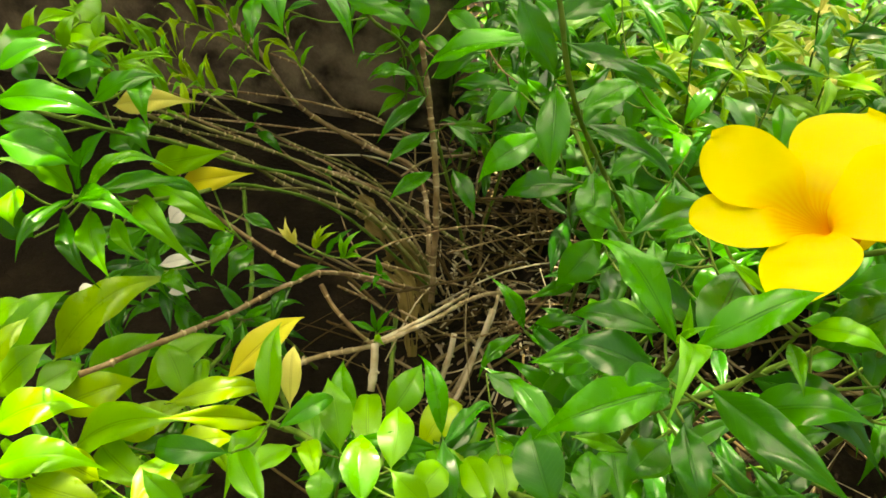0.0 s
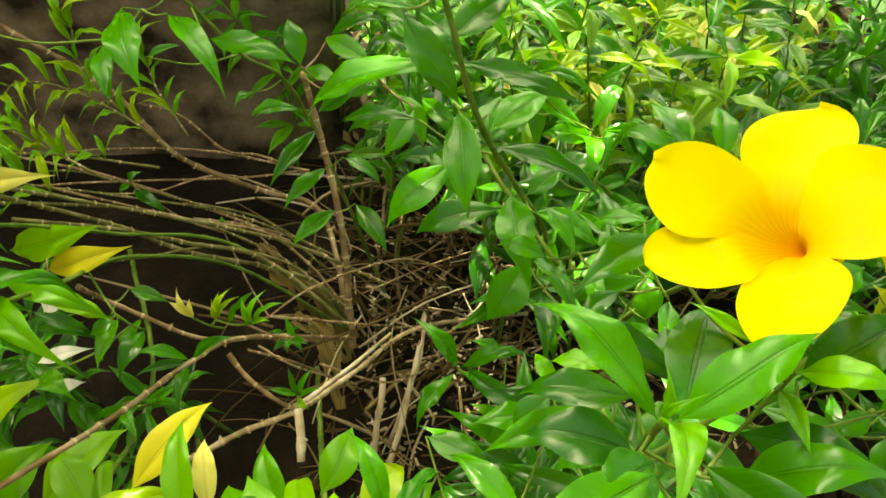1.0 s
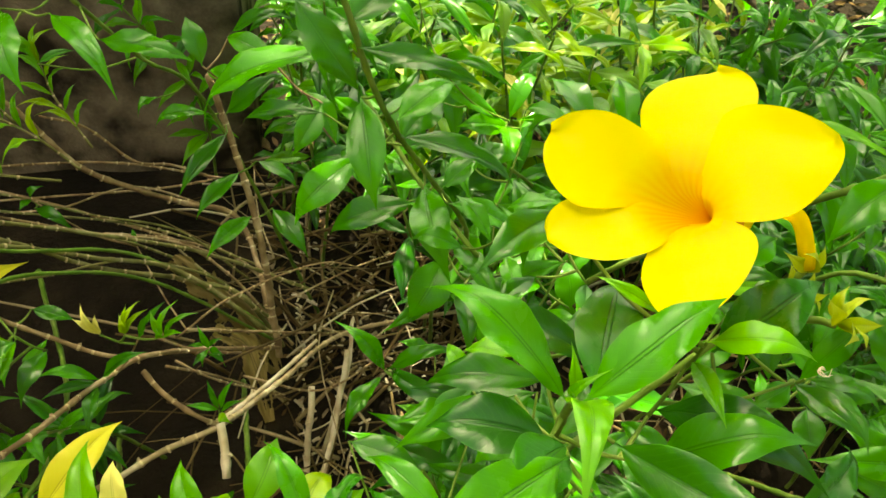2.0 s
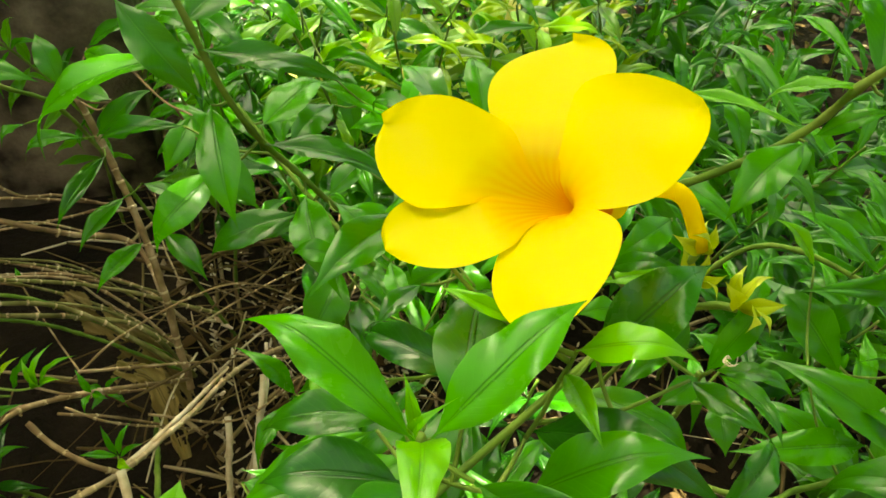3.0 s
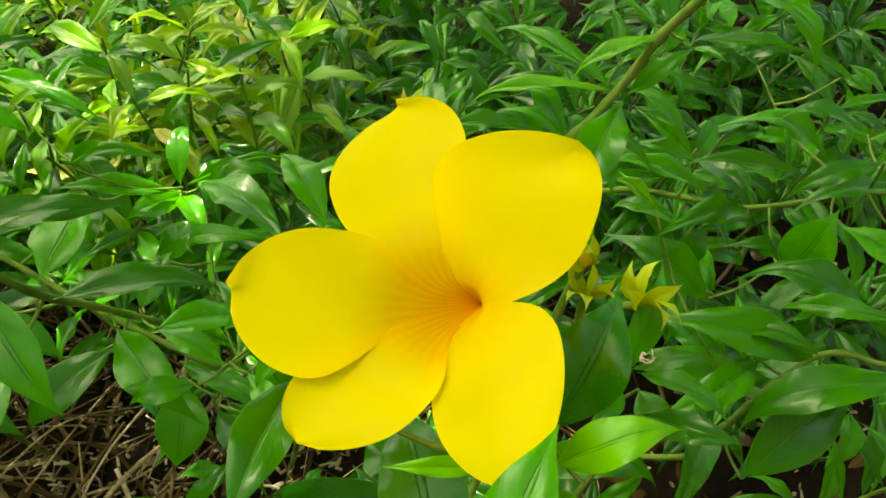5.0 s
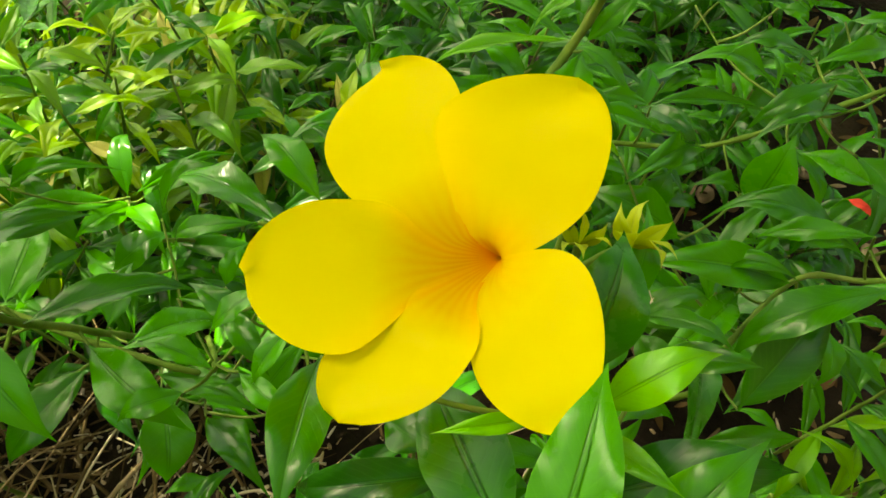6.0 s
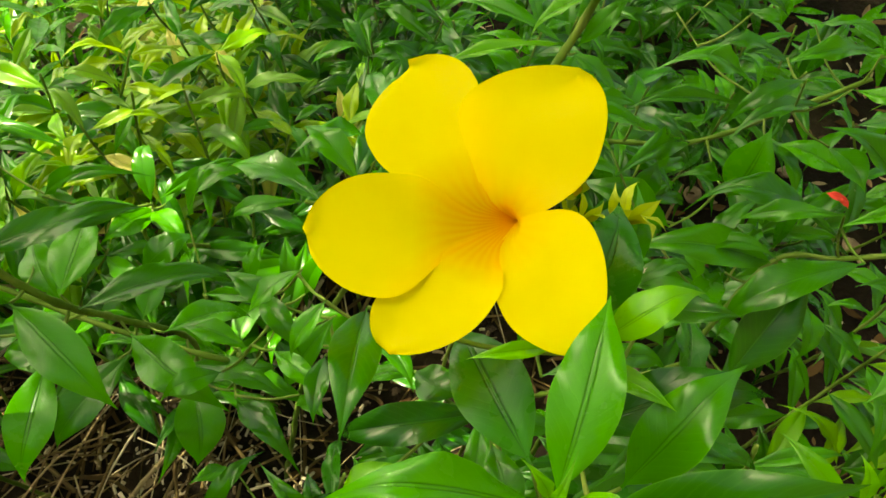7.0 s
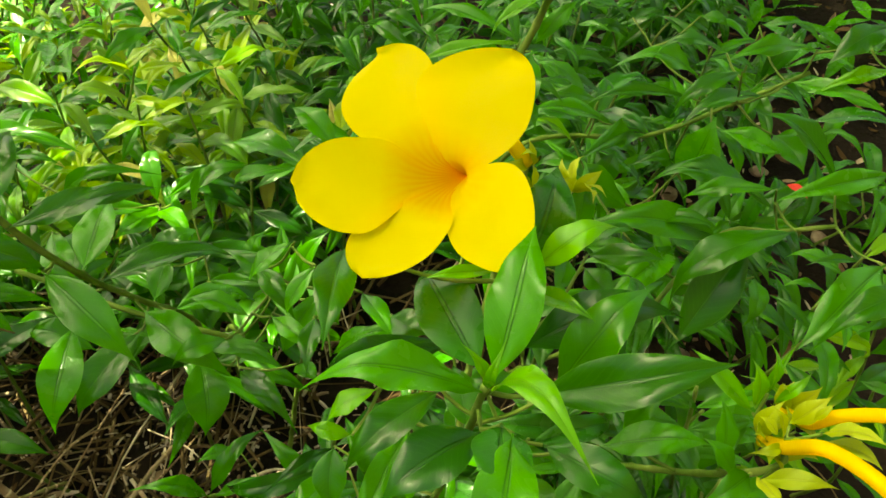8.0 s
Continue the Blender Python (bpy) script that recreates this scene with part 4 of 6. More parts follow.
leaf(stem_11, (-0.071, 0.498, 0.169), (-0.054, 0.483, 0.169), 0.007)
leaf(stem_14, (-0.049, 0.411, 0.213), (-0.072, 0.410, 0.225), 0.006)
leaf(stem_14, (-0.049, 0.411, 0.213), (-0.055, 0.423, 0.237), 0.005)
leaf(stem_14, (-0.048, 0.411, 0.213), (-0.036, 0.422, 0.236), 0.006)
leaf(stem_14, (-0.048, 0.410, 0.212), (-0.030, 0.410, 0.225), 0.005)
leaf(stem_14, (-0.049, 0.409, 0.211), (-0.040, 0.398, 0.215), 0.007, YOUNG_SUNLIT)
leaf(stem_17, (-0.138, 0.611, 0.187), (-0.141, 0.623, 0.197), 0.005)
leaf(stem_17, (-0.138, 0.611, 0.187), (-0.145, 0.618, 0.192), 0.005)
leaf(stem_11, (-0.208, 0.604, 0.260), (-0.197, 0.605, 0.274), 0.009)
leaf(stem_11, (-0.208, 0.604, 0.260), (-0.214, 0.590, 0.262), 0.007)
leaf(stem_11, (-0.205, 0.598, 0.255), (-0.172, 0.576, 0.249), 0.011)
leaf(stem_11, (-0.114, 0.419, 0.308), (-0.129, 0.423, 0.322), 0.0055, PALE)
leaf(stem_11, (-0.114, 0.419, 0.308), (-0.124, 0.429, 0.328), 0.0055, PALE)
leaf(stem_11, (-0.114, 0.419, 0.308), (-0.114, 0.423, 0.325), 0.0055, PALE)
leaf(stem_11, (-0.097, 0.417, 0.309), (-0.093, 0.425, 0.330), 0.0051, LIME_SUNLIT)
leaf(stem_11, (-0.097, 0.417, 0.309), (-0.087, 0.426, 0.332), 0.0051, LIME_SUNLIT)
leaf(stem_11, (-0.097, 0.417, 0.309), (-0.080, 0.422, 0.329), 0.0051, LIME_SUNLIT)
leaf(stem_11, (-0.097, 0.417, 0.309), (-0.098, 0.420, 0.325), 0.0051, LIME_SUNLIT)
leaf(stem_11, (-0.072, 0.412, 0.309), (-0.062, 0.423, 0.333), 0.0055, FRESH)
leaf(stem_11, (-0.072, 0.412, 0.309), (-0.077, 0.420, 0.328), 0.0055, FRESH)
leaf(stem_11, (-0.072, 0.412, 0.309), (-0.047, 0.416, 0.330), 0.0055, FRESH)
leaf(stem_11, (-0.072, 0.412, 0.309), (-0.057, 0.407, 0.320), 0.0055, FRESH)
leaf(stem_11, (-0.072, 0.412, 0.309), (-0.074, 0.410, 0.320), 0.0055, FRESH)
leaf(stem_11, (-0.041, 0.402, 0.306), (-0.046, 0.408, 0.324), 0.0048, GREEN)
leaf(stem_11, (-0.041, 0.402, 0.306), (-0.030, 0.392, 0.312), 0.0048, GREEN)
leaf(stem_11, (-0.041, 0.402, 0.306), (-0.045, 0.389, 0.307), 0.0048, GREEN)

plant = shrub('low_shoot')
stem_0 = stem(plant, 0.0015, 0.0012, [(0.100, 0.520, -0.010), (0.119, 0.420, 0.178), (0.080, 0.426, 0.224)])
leaf(stem_0, (0.079, 0.427, 0.224), (0.047, 0.446, 0.267), 0.015)
leaf(stem_0, (0.081, 0.427, 0.225), (0.135, 0.426, 0.249), 0.015)
leaf(stem_0, (0.077, 0.424, 0.222), (0.043, 0.382, 0.214), 0.015)
leaf(stem_0, (0.082, 0.425, 0.222), (0.117, 0.400, 0.227), 0.011)
leaf(stem_0, (0.124, 0.461, 0.187), (0.093, 0.467, 0.206), 0.013)

plant = shrub('low_shoot')
stem_0 = stem(plant, 0.0015, 0.0012, [(0.110, 0.440, -0.010), (0.107, 0.310, 0.243), (0.094, 0.306, 0.292)])
leaf(stem_0, (0.094, 0.306, 0.293), (0.048, 0.318, 0.329), 0.015)
leaf(stem_0, (0.094, 0.308, 0.294), (0.114, 0.331, 0.339), 0.017)
leaf(stem_0, (0.096, 0.306, 0.292), (0.137, 0.289, 0.303), 0.011)
leaf(stem_0, (0.097, 0.340, 0.295), (0.083, 0.343, 0.311), 0.010, FRESH)
leaf(stem_0, (0.102, 0.313, 0.272), (0.082, 0.285, 0.275), 0.014)

plant = shrub('left_cluster')
stem_0 = stem(plant, 0.0015, 0.0014, [(-0.020, 0.560, 0.090), (-0.110, 0.545, 0.210), (-0.168, 0.480, 0.305), (-0.174, 0.381, 0.395), (-0.188, 0.327, 0.441), (-0.203, 0.307, 0.465)])
stem_1 = stem(plant, 0.0015, 0.0014, [(-0.022, 0.570, 0.095), (-0.115, 0.560, 0.225), (-0.181, 0.490, 0.320), (-0.199, 0.422, 0.404), (-0.207, 0.380, 0.449), (-0.219, 0.354, 0.480), (-0.241, 0.323, 0.521)])
leaf(stem_1, (-0.279, 0.361, 0.464), (-0.223, 0.352, 0.452), 0.019)
leaf(stem_1, (-0.254, 0.312, 0.474), (-0.229, 0.292, 0.455), 0.020)
leaf(stem_1, (-0.212, 0.402, 0.441), (-0.188, 0.373, 0.441), 0.014)
leaf(stem_1, (-0.233, 0.407, 0.421), (-0.199, 0.385, 0.426), 0.017)
leaf(stem_1, (-0.262, 0.356, 0.511), (-0.245, 0.408, 0.501), 0.020)
leaf(stem_1, (-0.255, 0.442, 0.452), (-0.239, 0.412, 0.451), 0.019)
leaf(stem_1, (-0.276, 0.482, 0.461), (-0.296, 0.456, 0.467), 0.021, YOUNG_SUNLIT)
leaf(stem_1, (-0.270, 0.499, 0.448), (-0.292, 0.502, 0.453), 0.026, YOUNG_SUNLIT)
leaf(stem_1, (-0.283, 0.472, 0.453), (-0.241, 0.449, 0.456), 0.018, YOUNG_SUNLIT)
leaf(stem_1, (-0.252, 0.462, 0.442), (-0.270, 0.443, 0.454), 0.012)
leaf(stem_1, (-0.236, 0.444, 0.452), (-0.205, 0.442, 0.447), 0.009, YOUNG_SUNLIT)
leaf(stem_1, (-0.247, 0.458, 0.438), (-0.203, 0.469, 0.444), 0.008, YOUNG_SUNLIT)
leaf(stem_0, (-0.186, 0.378, 0.392), (-0.149, 0.378, 0.363), 0.014, YOUNG_SUNLIT)
leaf(stem_0, (-0.150, 0.390, 0.348), (-0.157, 0.353, 0.344), 0.012, FRESH)
leaf(stem_0, (-0.139, 0.396, 0.326), (-0.151, 0.360, 0.323), 0.014)
leaf(stem_0, (-0.187, 0.313, 0.443), (-0.162, 0.285, 0.444), 0.011, FRESH)
leaf(stem_1, (-0.263, 0.389, 0.473), (-0.282, 0.411, 0.480), 0.019)
leaf(stem_0, (-0.203, 0.306, 0.465), (-0.218, 0.259, 0.466), 0.014)
leaf(stem_0, (-0.203, 0.308, 0.466), (-0.223, 0.293, 0.508), 0.017, FRESH)
leaf(stem_0, (-0.202, 0.309, 0.467), (-0.175, 0.319, 0.512), 0.017)
leaf(stem_0, (-0.198, 0.308, 0.466), (-0.153, 0.331, 0.482), 0.013, FRESH)
leaf(stem_0, (-0.201, 0.305, 0.464), (-0.148, 0.278, 0.489), 0.016)
leaf(stem_0, (-0.192, 0.303, 0.461), (-0.163, 0.257, 0.460), 0.017, FRESH)
leaf(stem_0, (-0.211, 0.328, 0.445), (-0.142, 0.357, 0.424), 0.014)
leaf(stem_0, (-0.192, 0.349, 0.422), (-0.138, 0.300, 0.428), 0.017, FRESH)
leaf(stem_0, (-0.208, 0.301, 0.460), (-0.178, 0.259, 0.449), 0.012)
leaf(stem_1, (-0.234, 0.315, 0.527), (-0.165, 0.310, 0.530), 0.020)
leaf(stem_1, (-0.200, 0.350, 0.501), (-0.156, 0.359, 0.521), 0.017)
leaf(stem_1, (-0.173, 0.367, 0.513), (-0.159, 0.332, 0.509), 0.014)
leaf(stem_1, (-0.210, 0.298, 0.563), (-0.180, 0.313, 0.573), 0.015)
leaf(stem_1, (-0.211, 0.280, 0.535), (-0.173, 0.282, 0.521), 0.019)
leaf(stem_1, (-0.249, 0.394, 0.476), (-0.213, 0.399, 0.490), 0.019)
leaf(stem_1, (-0.230, 0.391, 0.472), (-0.243, 0.406, 0.486), 0.016)
leaf(stem_1, (-0.209, 0.385, 0.426), (-0.196, 0.403, 0.440), 0.016)
leaf(stem_0, (-0.203, 0.382, 0.397), (-0.138, 0.356, 0.397), 0.017, FRESH)
leaf(stem_0, (-0.233, 0.297, 0.434), (-0.251, 0.297, 0.461), 0.018)
leaf(stem_0, (-0.198, 0.361, 0.328), (-0.172, 0.340, 0.334), 0.015, FRESH)
leaf(stem_1, (-0.277, 0.403, 0.473), (-0.286, 0.417, 0.498), 0.016, YOUNG_SUNLIT)
leaf(stem_1, (-0.263, 0.431, 0.469), (-0.254, 0.444, 0.492), 0.013, YOUNG_SUNLIT)
leaf(stem_1, (-0.258, 0.445, 0.454), (-0.229, 0.450, 0.469), 0.012, YOUNG_SUNLIT)
leaf(stem_1, (-0.283, 0.431, 0.471), (-0.281, 0.443, 0.494), 0.013, YOUNG_SUNLIT)
leaf(stem_1, (-0.252, 0.455, 0.462), (-0.248, 0.471, 0.475), 0.010, YOUNG_SUNLIT)
leaf(stem_1, (-0.261, 0.400, 0.483), (-0.288, 0.394, 0.492), 0.016)
leaf(stem_0, (-0.207, 0.327, 0.404), (-0.183, 0.314, 0.405), 0.013)
leaf(stem_0, (-0.219, 0.288, 0.490), (-0.214, 0.265, 0.484), 0.019, FRESH)
leaf(stem_0, (-0.161, 0.370, 0.358), (-0.143, 0.377, 0.363), 0.011)

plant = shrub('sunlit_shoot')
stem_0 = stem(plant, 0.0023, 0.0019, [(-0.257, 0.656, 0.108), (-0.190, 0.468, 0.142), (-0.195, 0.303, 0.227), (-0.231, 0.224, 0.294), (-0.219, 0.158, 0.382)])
leaf(stem_0, (-0.203, 0.245, 0.284), (-0.153, 0.271, 0.302), 0.027, LIME_SUNLIT)
leaf(stem_0, (-0.262, 0.263, 0.303), (-0.239, 0.292, 0.300), 0.025, YOUNG_SUNLIT)
leaf(stem_0, (-0.176, 0.301, 0.250), (-0.209, 0.343, 0.261), 0.027, YOUNG_SUNLIT)
leaf(stem_0, (-0.148, 0.227, 0.316), (-0.106, 0.240, 0.324), 0.023, LIME_SUNLIT)
leaf(stem_0, (-0.146, 0.173, 0.350), (-0.131, 0.220, 0.335), 0.021, YOUNG_SUNLIT)
leaf(stem_0, (-0.267, 0.238, 0.335), (-0.251, 0.269, 0.333), 0.023, YOUNG_SUNLIT)
leaf(stem_0, (-0.271, 0.298, 0.281), (-0.196, 0.356, 0.336), 0.038, LIME_SUNLIT)
leaf(stem_0, (-0.294, 0.273, 0.314), (-0.255, 0.325, 0.341), 0.034, YOUNG_SUNLIT)
leaf(stem_0, (-0.259, 0.228, 0.352), (-0.225, 0.260, 0.376), 0.028, YOUNG_SUNLIT)
leaf(stem_0, (-0.250, 0.224, 0.387), (-0.230, 0.260, 0.403), 0.017, LIME_SUNLIT)
leaf(stem_0, (-0.228, 0.192, 0.385), (-0.177, 0.213, 0.398), 0.027, YOUNG_SUNLIT)
leaf(stem_0, (-0.209, 0.164, 0.399), (-0.151, 0.176, 0.405), 0.024, YOUNG_SUNLIT)
leaf(stem_0, (-0.190, 0.163, 0.396), (-0.137, 0.155, 0.399), 0.021, LIME_SUNLIT)
leaf(stem_0, (-0.259, 0.301, 0.244), (-0.205, 0.342, 0.273), 0.039, YOUNG_SUNLIT)
leaf(stem_0, (-0.220, 0.314, 0.225), (-0.168, 0.370, 0.241), 0.036, YOUNG_SUNLIT)
leaf(stem_0, (-0.256, 0.263, 0.277), (-0.196, 0.289, 0.293), 0.032, LIME_SUNLIT)
leaf(stem_0, (-0.229, 0.235, 0.277), (-0.137, 0.236, 0.349), 0.033, YOUNG_SUNLIT)
leaf(stem_0, (-0.253, 0.252, 0.397), (-0.233, 0.268, 0.409), 0.020, YOUNG_SUNLIT)
leaf(stem_0, (-0.169, 0.187, 0.350), (-0.201, 0.198, 0.362), 0.023, LIME_SUNLIT)
leaf(stem_0, (-0.178, 0.140, 0.416), (-0.194, 0.147, 0.423), 0.017, YOUNG_SUNLIT)
leaf(stem_0, (-0.149, 0.198, 0.318), (-0.206, 0.243, 0.282), 0.026, YOUNG_SUNLIT)

plant = shrub('sunlit_shoot')
stem_0 = stem(plant, 0.0024, 0.0019, [(-0.183, 0.517, 0.013), (-0.123, 0.357, 0.175), (-0.052, 0.239, 0.331), (-0.050, 0.220, 0.381), (-0.081, 0.239, 0.353)])
leaf(stem_0, (-0.073, 0.223, 0.385), (-0.119, 0.199, 0.421), 0.014, LIME_SUNLIT)
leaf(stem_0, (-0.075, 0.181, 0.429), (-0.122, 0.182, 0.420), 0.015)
leaf(stem_0, (-0.079, 0.238, 0.359), (-0.087, 0.297, 0.382), 0.018, YOUNG_SUNLIT)
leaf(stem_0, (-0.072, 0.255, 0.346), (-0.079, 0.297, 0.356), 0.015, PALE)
leaf(stem_0, (-0.081, 0.235, 0.357), (-0.088, 0.183, 0.379), 0.018, YOUNG_SUNLIT)
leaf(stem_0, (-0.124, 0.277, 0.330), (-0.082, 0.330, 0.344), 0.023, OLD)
leaf(stem_0, (-0.156, 0.250, 0.336), (-0.092, 0.278, 0.328), 0.019, LIME_SUNLIT)
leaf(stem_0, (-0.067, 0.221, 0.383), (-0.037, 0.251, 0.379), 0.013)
leaf(stem_0, (-0.052, 0.206, 0.395), (-0.070, 0.175, 0.410), 0.015, YOUNG_SUNLIT)
leaf(stem_0, (-0.050, 0.218, 0.379), (-0.033, 0.183, 0.400), 0.014, YOUNG_SUNLIT)

plant = shrub('sunlit_shoot')
stem_0 = stem(plant, 0.0024, 0.0019, [(-0.055, 0.537, 0.059), (-0.030, 0.370, 0.178), (-0.011, 0.255, 0.303), (-0.011, 0.194, 0.382)])
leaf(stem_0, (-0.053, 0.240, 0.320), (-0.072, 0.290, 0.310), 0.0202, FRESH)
leaf(stem_0, (0.024, 0.225, 0.327), (0.057, 0.268, 0.308), 0.0210, LIME_SUNLIT)
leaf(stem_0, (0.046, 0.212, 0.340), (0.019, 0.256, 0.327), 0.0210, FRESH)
leaf(stem_0, (0.074, 0.213, 0.339), (0.064, 0.257, 0.324), 0.0210, YOUNG_SUNLIT)
leaf(stem_0, (-0.016, 0.228, 0.333), (-0.027, 0.296, 0.312), 0.0210, YOUNG_SUNLIT)
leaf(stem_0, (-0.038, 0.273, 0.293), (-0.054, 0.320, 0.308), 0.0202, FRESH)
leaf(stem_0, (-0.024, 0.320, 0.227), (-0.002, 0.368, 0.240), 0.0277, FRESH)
leaf(stem_0, (-0.030, 0.220, 0.366), (-0.047, 0.263, 0.377), 0.0210, YOUNG_SUNLIT)
leaf(stem_0, (0.001, 0.216, 0.361), (-0.002, 0.261, 0.359), 0.0235, YOUNG_SUNLIT)
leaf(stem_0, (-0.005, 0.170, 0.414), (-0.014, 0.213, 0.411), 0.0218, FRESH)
leaf(stem_0, (0.010, 0.276, 0.266), (0.037, 0.326, 0.267), 0.0260, LIME_SUNLIT)
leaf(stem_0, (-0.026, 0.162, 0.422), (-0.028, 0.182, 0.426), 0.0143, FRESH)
leaf(stem_0, (0.026, 0.297, 0.243), (0.057, 0.315, 0.256), 0.0235, YOUNG_SUNLIT)
leaf(stem_0, (0.018, 0.191, 0.377), (0.034, 0.220, 0.374), 0.0210, YOUNG_SUNLIT)
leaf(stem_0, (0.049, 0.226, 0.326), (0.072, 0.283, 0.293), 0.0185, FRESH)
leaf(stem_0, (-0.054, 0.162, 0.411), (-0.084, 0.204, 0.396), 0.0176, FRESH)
leaf(stem_0, (0.029, 0.182, 0.395), (0.005, 0.195, 0.408), 0.0176, YOUNG_SUNLIT)
leaf(stem_0, (0.063, 0.195, 0.377), (0.042, 0.235, 0.360), 0.0193, YOUNG_SUNLIT)
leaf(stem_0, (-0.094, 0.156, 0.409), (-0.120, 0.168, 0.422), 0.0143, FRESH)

plant = shrub('near_shoot')
stem_0 = stem(plant, 0.0023, 0.0019, [(0.080, 0.330, -0.010), (0.070, 0.260, 0.250), (0.089, 0.149, 0.493)])
leaf(stem_0, (0.079, 0.127, 0.540), (0.067, 0.160, 0.543), 0.020)
leaf(stem_0, (0.092, 0.129, 0.541), (0.091, 0.155, 0.537), 0.015)
leaf(stem_0, (0.107, 0.140, 0.523), (0.105, 0.170, 0.509), 0.016)
leaf(stem_0, (0.050, 0.295, 0.357), (0.089, 0.278, 0.353), 0.018)
leaf(stem_0, (0.115, 0.272, 0.411), (0.073, 0.271, 0.414), 0.016)
leaf(stem_0, (0.092, 0.196, 0.454), (0.058, 0.237, 0.452), 0.013)
leaf(stem_0, (0.118, 0.163, 0.502), (0.127, 0.179, 0.515), 0.016)

# ---- the open flower ----
FLOWER_AT = Vector((0.1655, 0.2290, 0.6040))
FLOWER_UP = Vector((-0.157, -0.1055, 0.982)).normalized()
FLOWER_X = (Vector((1, 0, 0)) - FLOWER_UP * FLOWER_UP.x).normalized()
FLOWER_Y = FLOWER_UP.cross(FLOWER_X)
TUBE_A, TUBE_B, CALYX = Vector((0.206, 0.258, 0.570)), Vector((0.230, 0.264, 0.556)), Vector((0.239, 0.256, 0.535))
RIM = 0.0095
THROAT = FLOWER_AT + Vector((-0.0035, 0.0030, -0.001))
FUNNEL = Vector((0.86, -0.10, -0.50)).normalized()


def stalk_mesh(points, thick):
    bm = bmesh.new()
    line = spline(points, 5)
    tube(bm, line, [thick] * len(line), 8)
    return bm


# the funnel leans over and narrows to a tube that bends down to the calyx
TUBE_LINE = spline([THROAT + FUNNEL * 0.0125, THROAT + FUNNEL * 0.022 + Vector((0, 0.004, -0.001)), THROAT + FUNNEL * 0.034 + Vector((0, 0.013, -0.006)), TUBE_A, TUBE_B, CALYX], 8)


def tube_width(n, steps):
    return 0.0033 + 0.0040 * max(0.0, 1 - n / steps / 0.30)


def make_petal(parent, start, stop, tip, wide, lift, cup, lean, heading, peak, neck, sway, warm=True, blunt=0.60):
    """A broad rounded petal that grows out of the funnel's rim between two directions (degrees) to its tip; lengths in mm in the flower's plane."""
    bm = bmesh.new()
    layer = bm.loops.layers.uv.new("uv")
    rows, cols = 34, 18
    tip, wide, lift, cup, lean, sway = Vector(tip) / 1000, wide / 1000, lift / 1000, cup / 1000, lean / 1000, sway / 1000
    body = Vector((math.cos(radians(heading)), math.sin(radians(heading))))
    across = Vector((-body.y, body.x))
    length, drift = tip.dot(body), tip.dot(across)
    grid, uv = [], {}
    for i in range(rows + 1):
        s = i / rows
        row = []
        for j in range(cols + 1):
            u = 2 * j / cols - 1
            angle = radians(start + (stop - start) * (j / cols * 1.12 - 0.06))
            # the funnel's wall below the rim, leaning towards the tube
            down = max(0.0, 1 - s / 0.24)
            r = RIM * (1 - 0.93 * down) + 0.05 * max(0.0, s - 0.18)
            wall = THROAT + FLOWER_X * (r * math.cos(angle)) + FLOWER_Y * (r * math.sin(angle)) + FLOWER_UP * (-0.0035 + 0.030 * max(0.0, s - 0.18)) + FUNNEL * (0.012 * down ** 1.15)
            q = max(0.0, (s - 0.10) / 0.90)
            if q < peak:
                half = wide * (neck + (1 - neck) * math.sin(q / peak * math.pi / 2))
            else:
                half = wide * max(0.0, 1 - ((q - peak) / (1 - peak)) ** 2) ** blunt
            go = 0.0075 + (length - 0.0075) * q
            flat = body * go + across * (u * half + drift * q ** 2.2 + sway * math.sin(math.pi * q))
            z = -0.004 * (1 - q) ** 2 + lift * q ** 1.3 + cup * u * u * q - lean * u * (0.25 + 0.75 * q) - 0.004 * q ** 4 + 0.0008 * math.sin(6 * s + 3 * u + start) * q
            # petals overlap: one edge of each lies over its neighbour
            z += 0.0012 * u * math.sin(math.pi * min(1.0, q * 1.4))
            spread = FLOWER_AT + FLOWER_X * flat.x + FLOWER_Y * flat.y + FLOWER_UP * z
            k = min(1.0, max(0.0, (s - 0.11) / 0.44))
            k = k * k * (3 - 2 * k)
            v = bm.verts.new(wall.lerp(spread, k))
            uv[v] = (j / cols, s if warm else 0.16 + 0.84 * s)
            row.append(v)
        grid.append(row)
    for a, b in zip(grid, grid[1:]):
        for j in range(cols):
            bm.faces.new((a[j], a[j + 1], b[j + 1], b[j]))
    for face in bm.faces:
        for loop in face.loops:
            loop[layer].uv = uv[loop.vert]
    return part("petal", bm, PETAL, parent)


def make_tube(parent, line, radii, inside=False, name="flower_tube", tone=0.45):
    bm = bmesh.new()
    layer = bm.loops.layers.uv.new("uv")
    tube(bm, line, radii, 20)
    if inside:
        ends = sorted((f for f in bm.faces if len(f.verts) > 4), key=lambda f: (f.calc_center_median() - line[0]).length)
        bmesh.ops.delete(bm, geom=[ends[0]], context="FACES_ONLY")
    for face in bm.faces:
        for loop in face.loops:
            loop[layer].uv = (0.5, 0.0 if inside and (loop.vert.co - line[0]).length < 0.015 else tone)
    return part(name, bm, PETAL, parent)


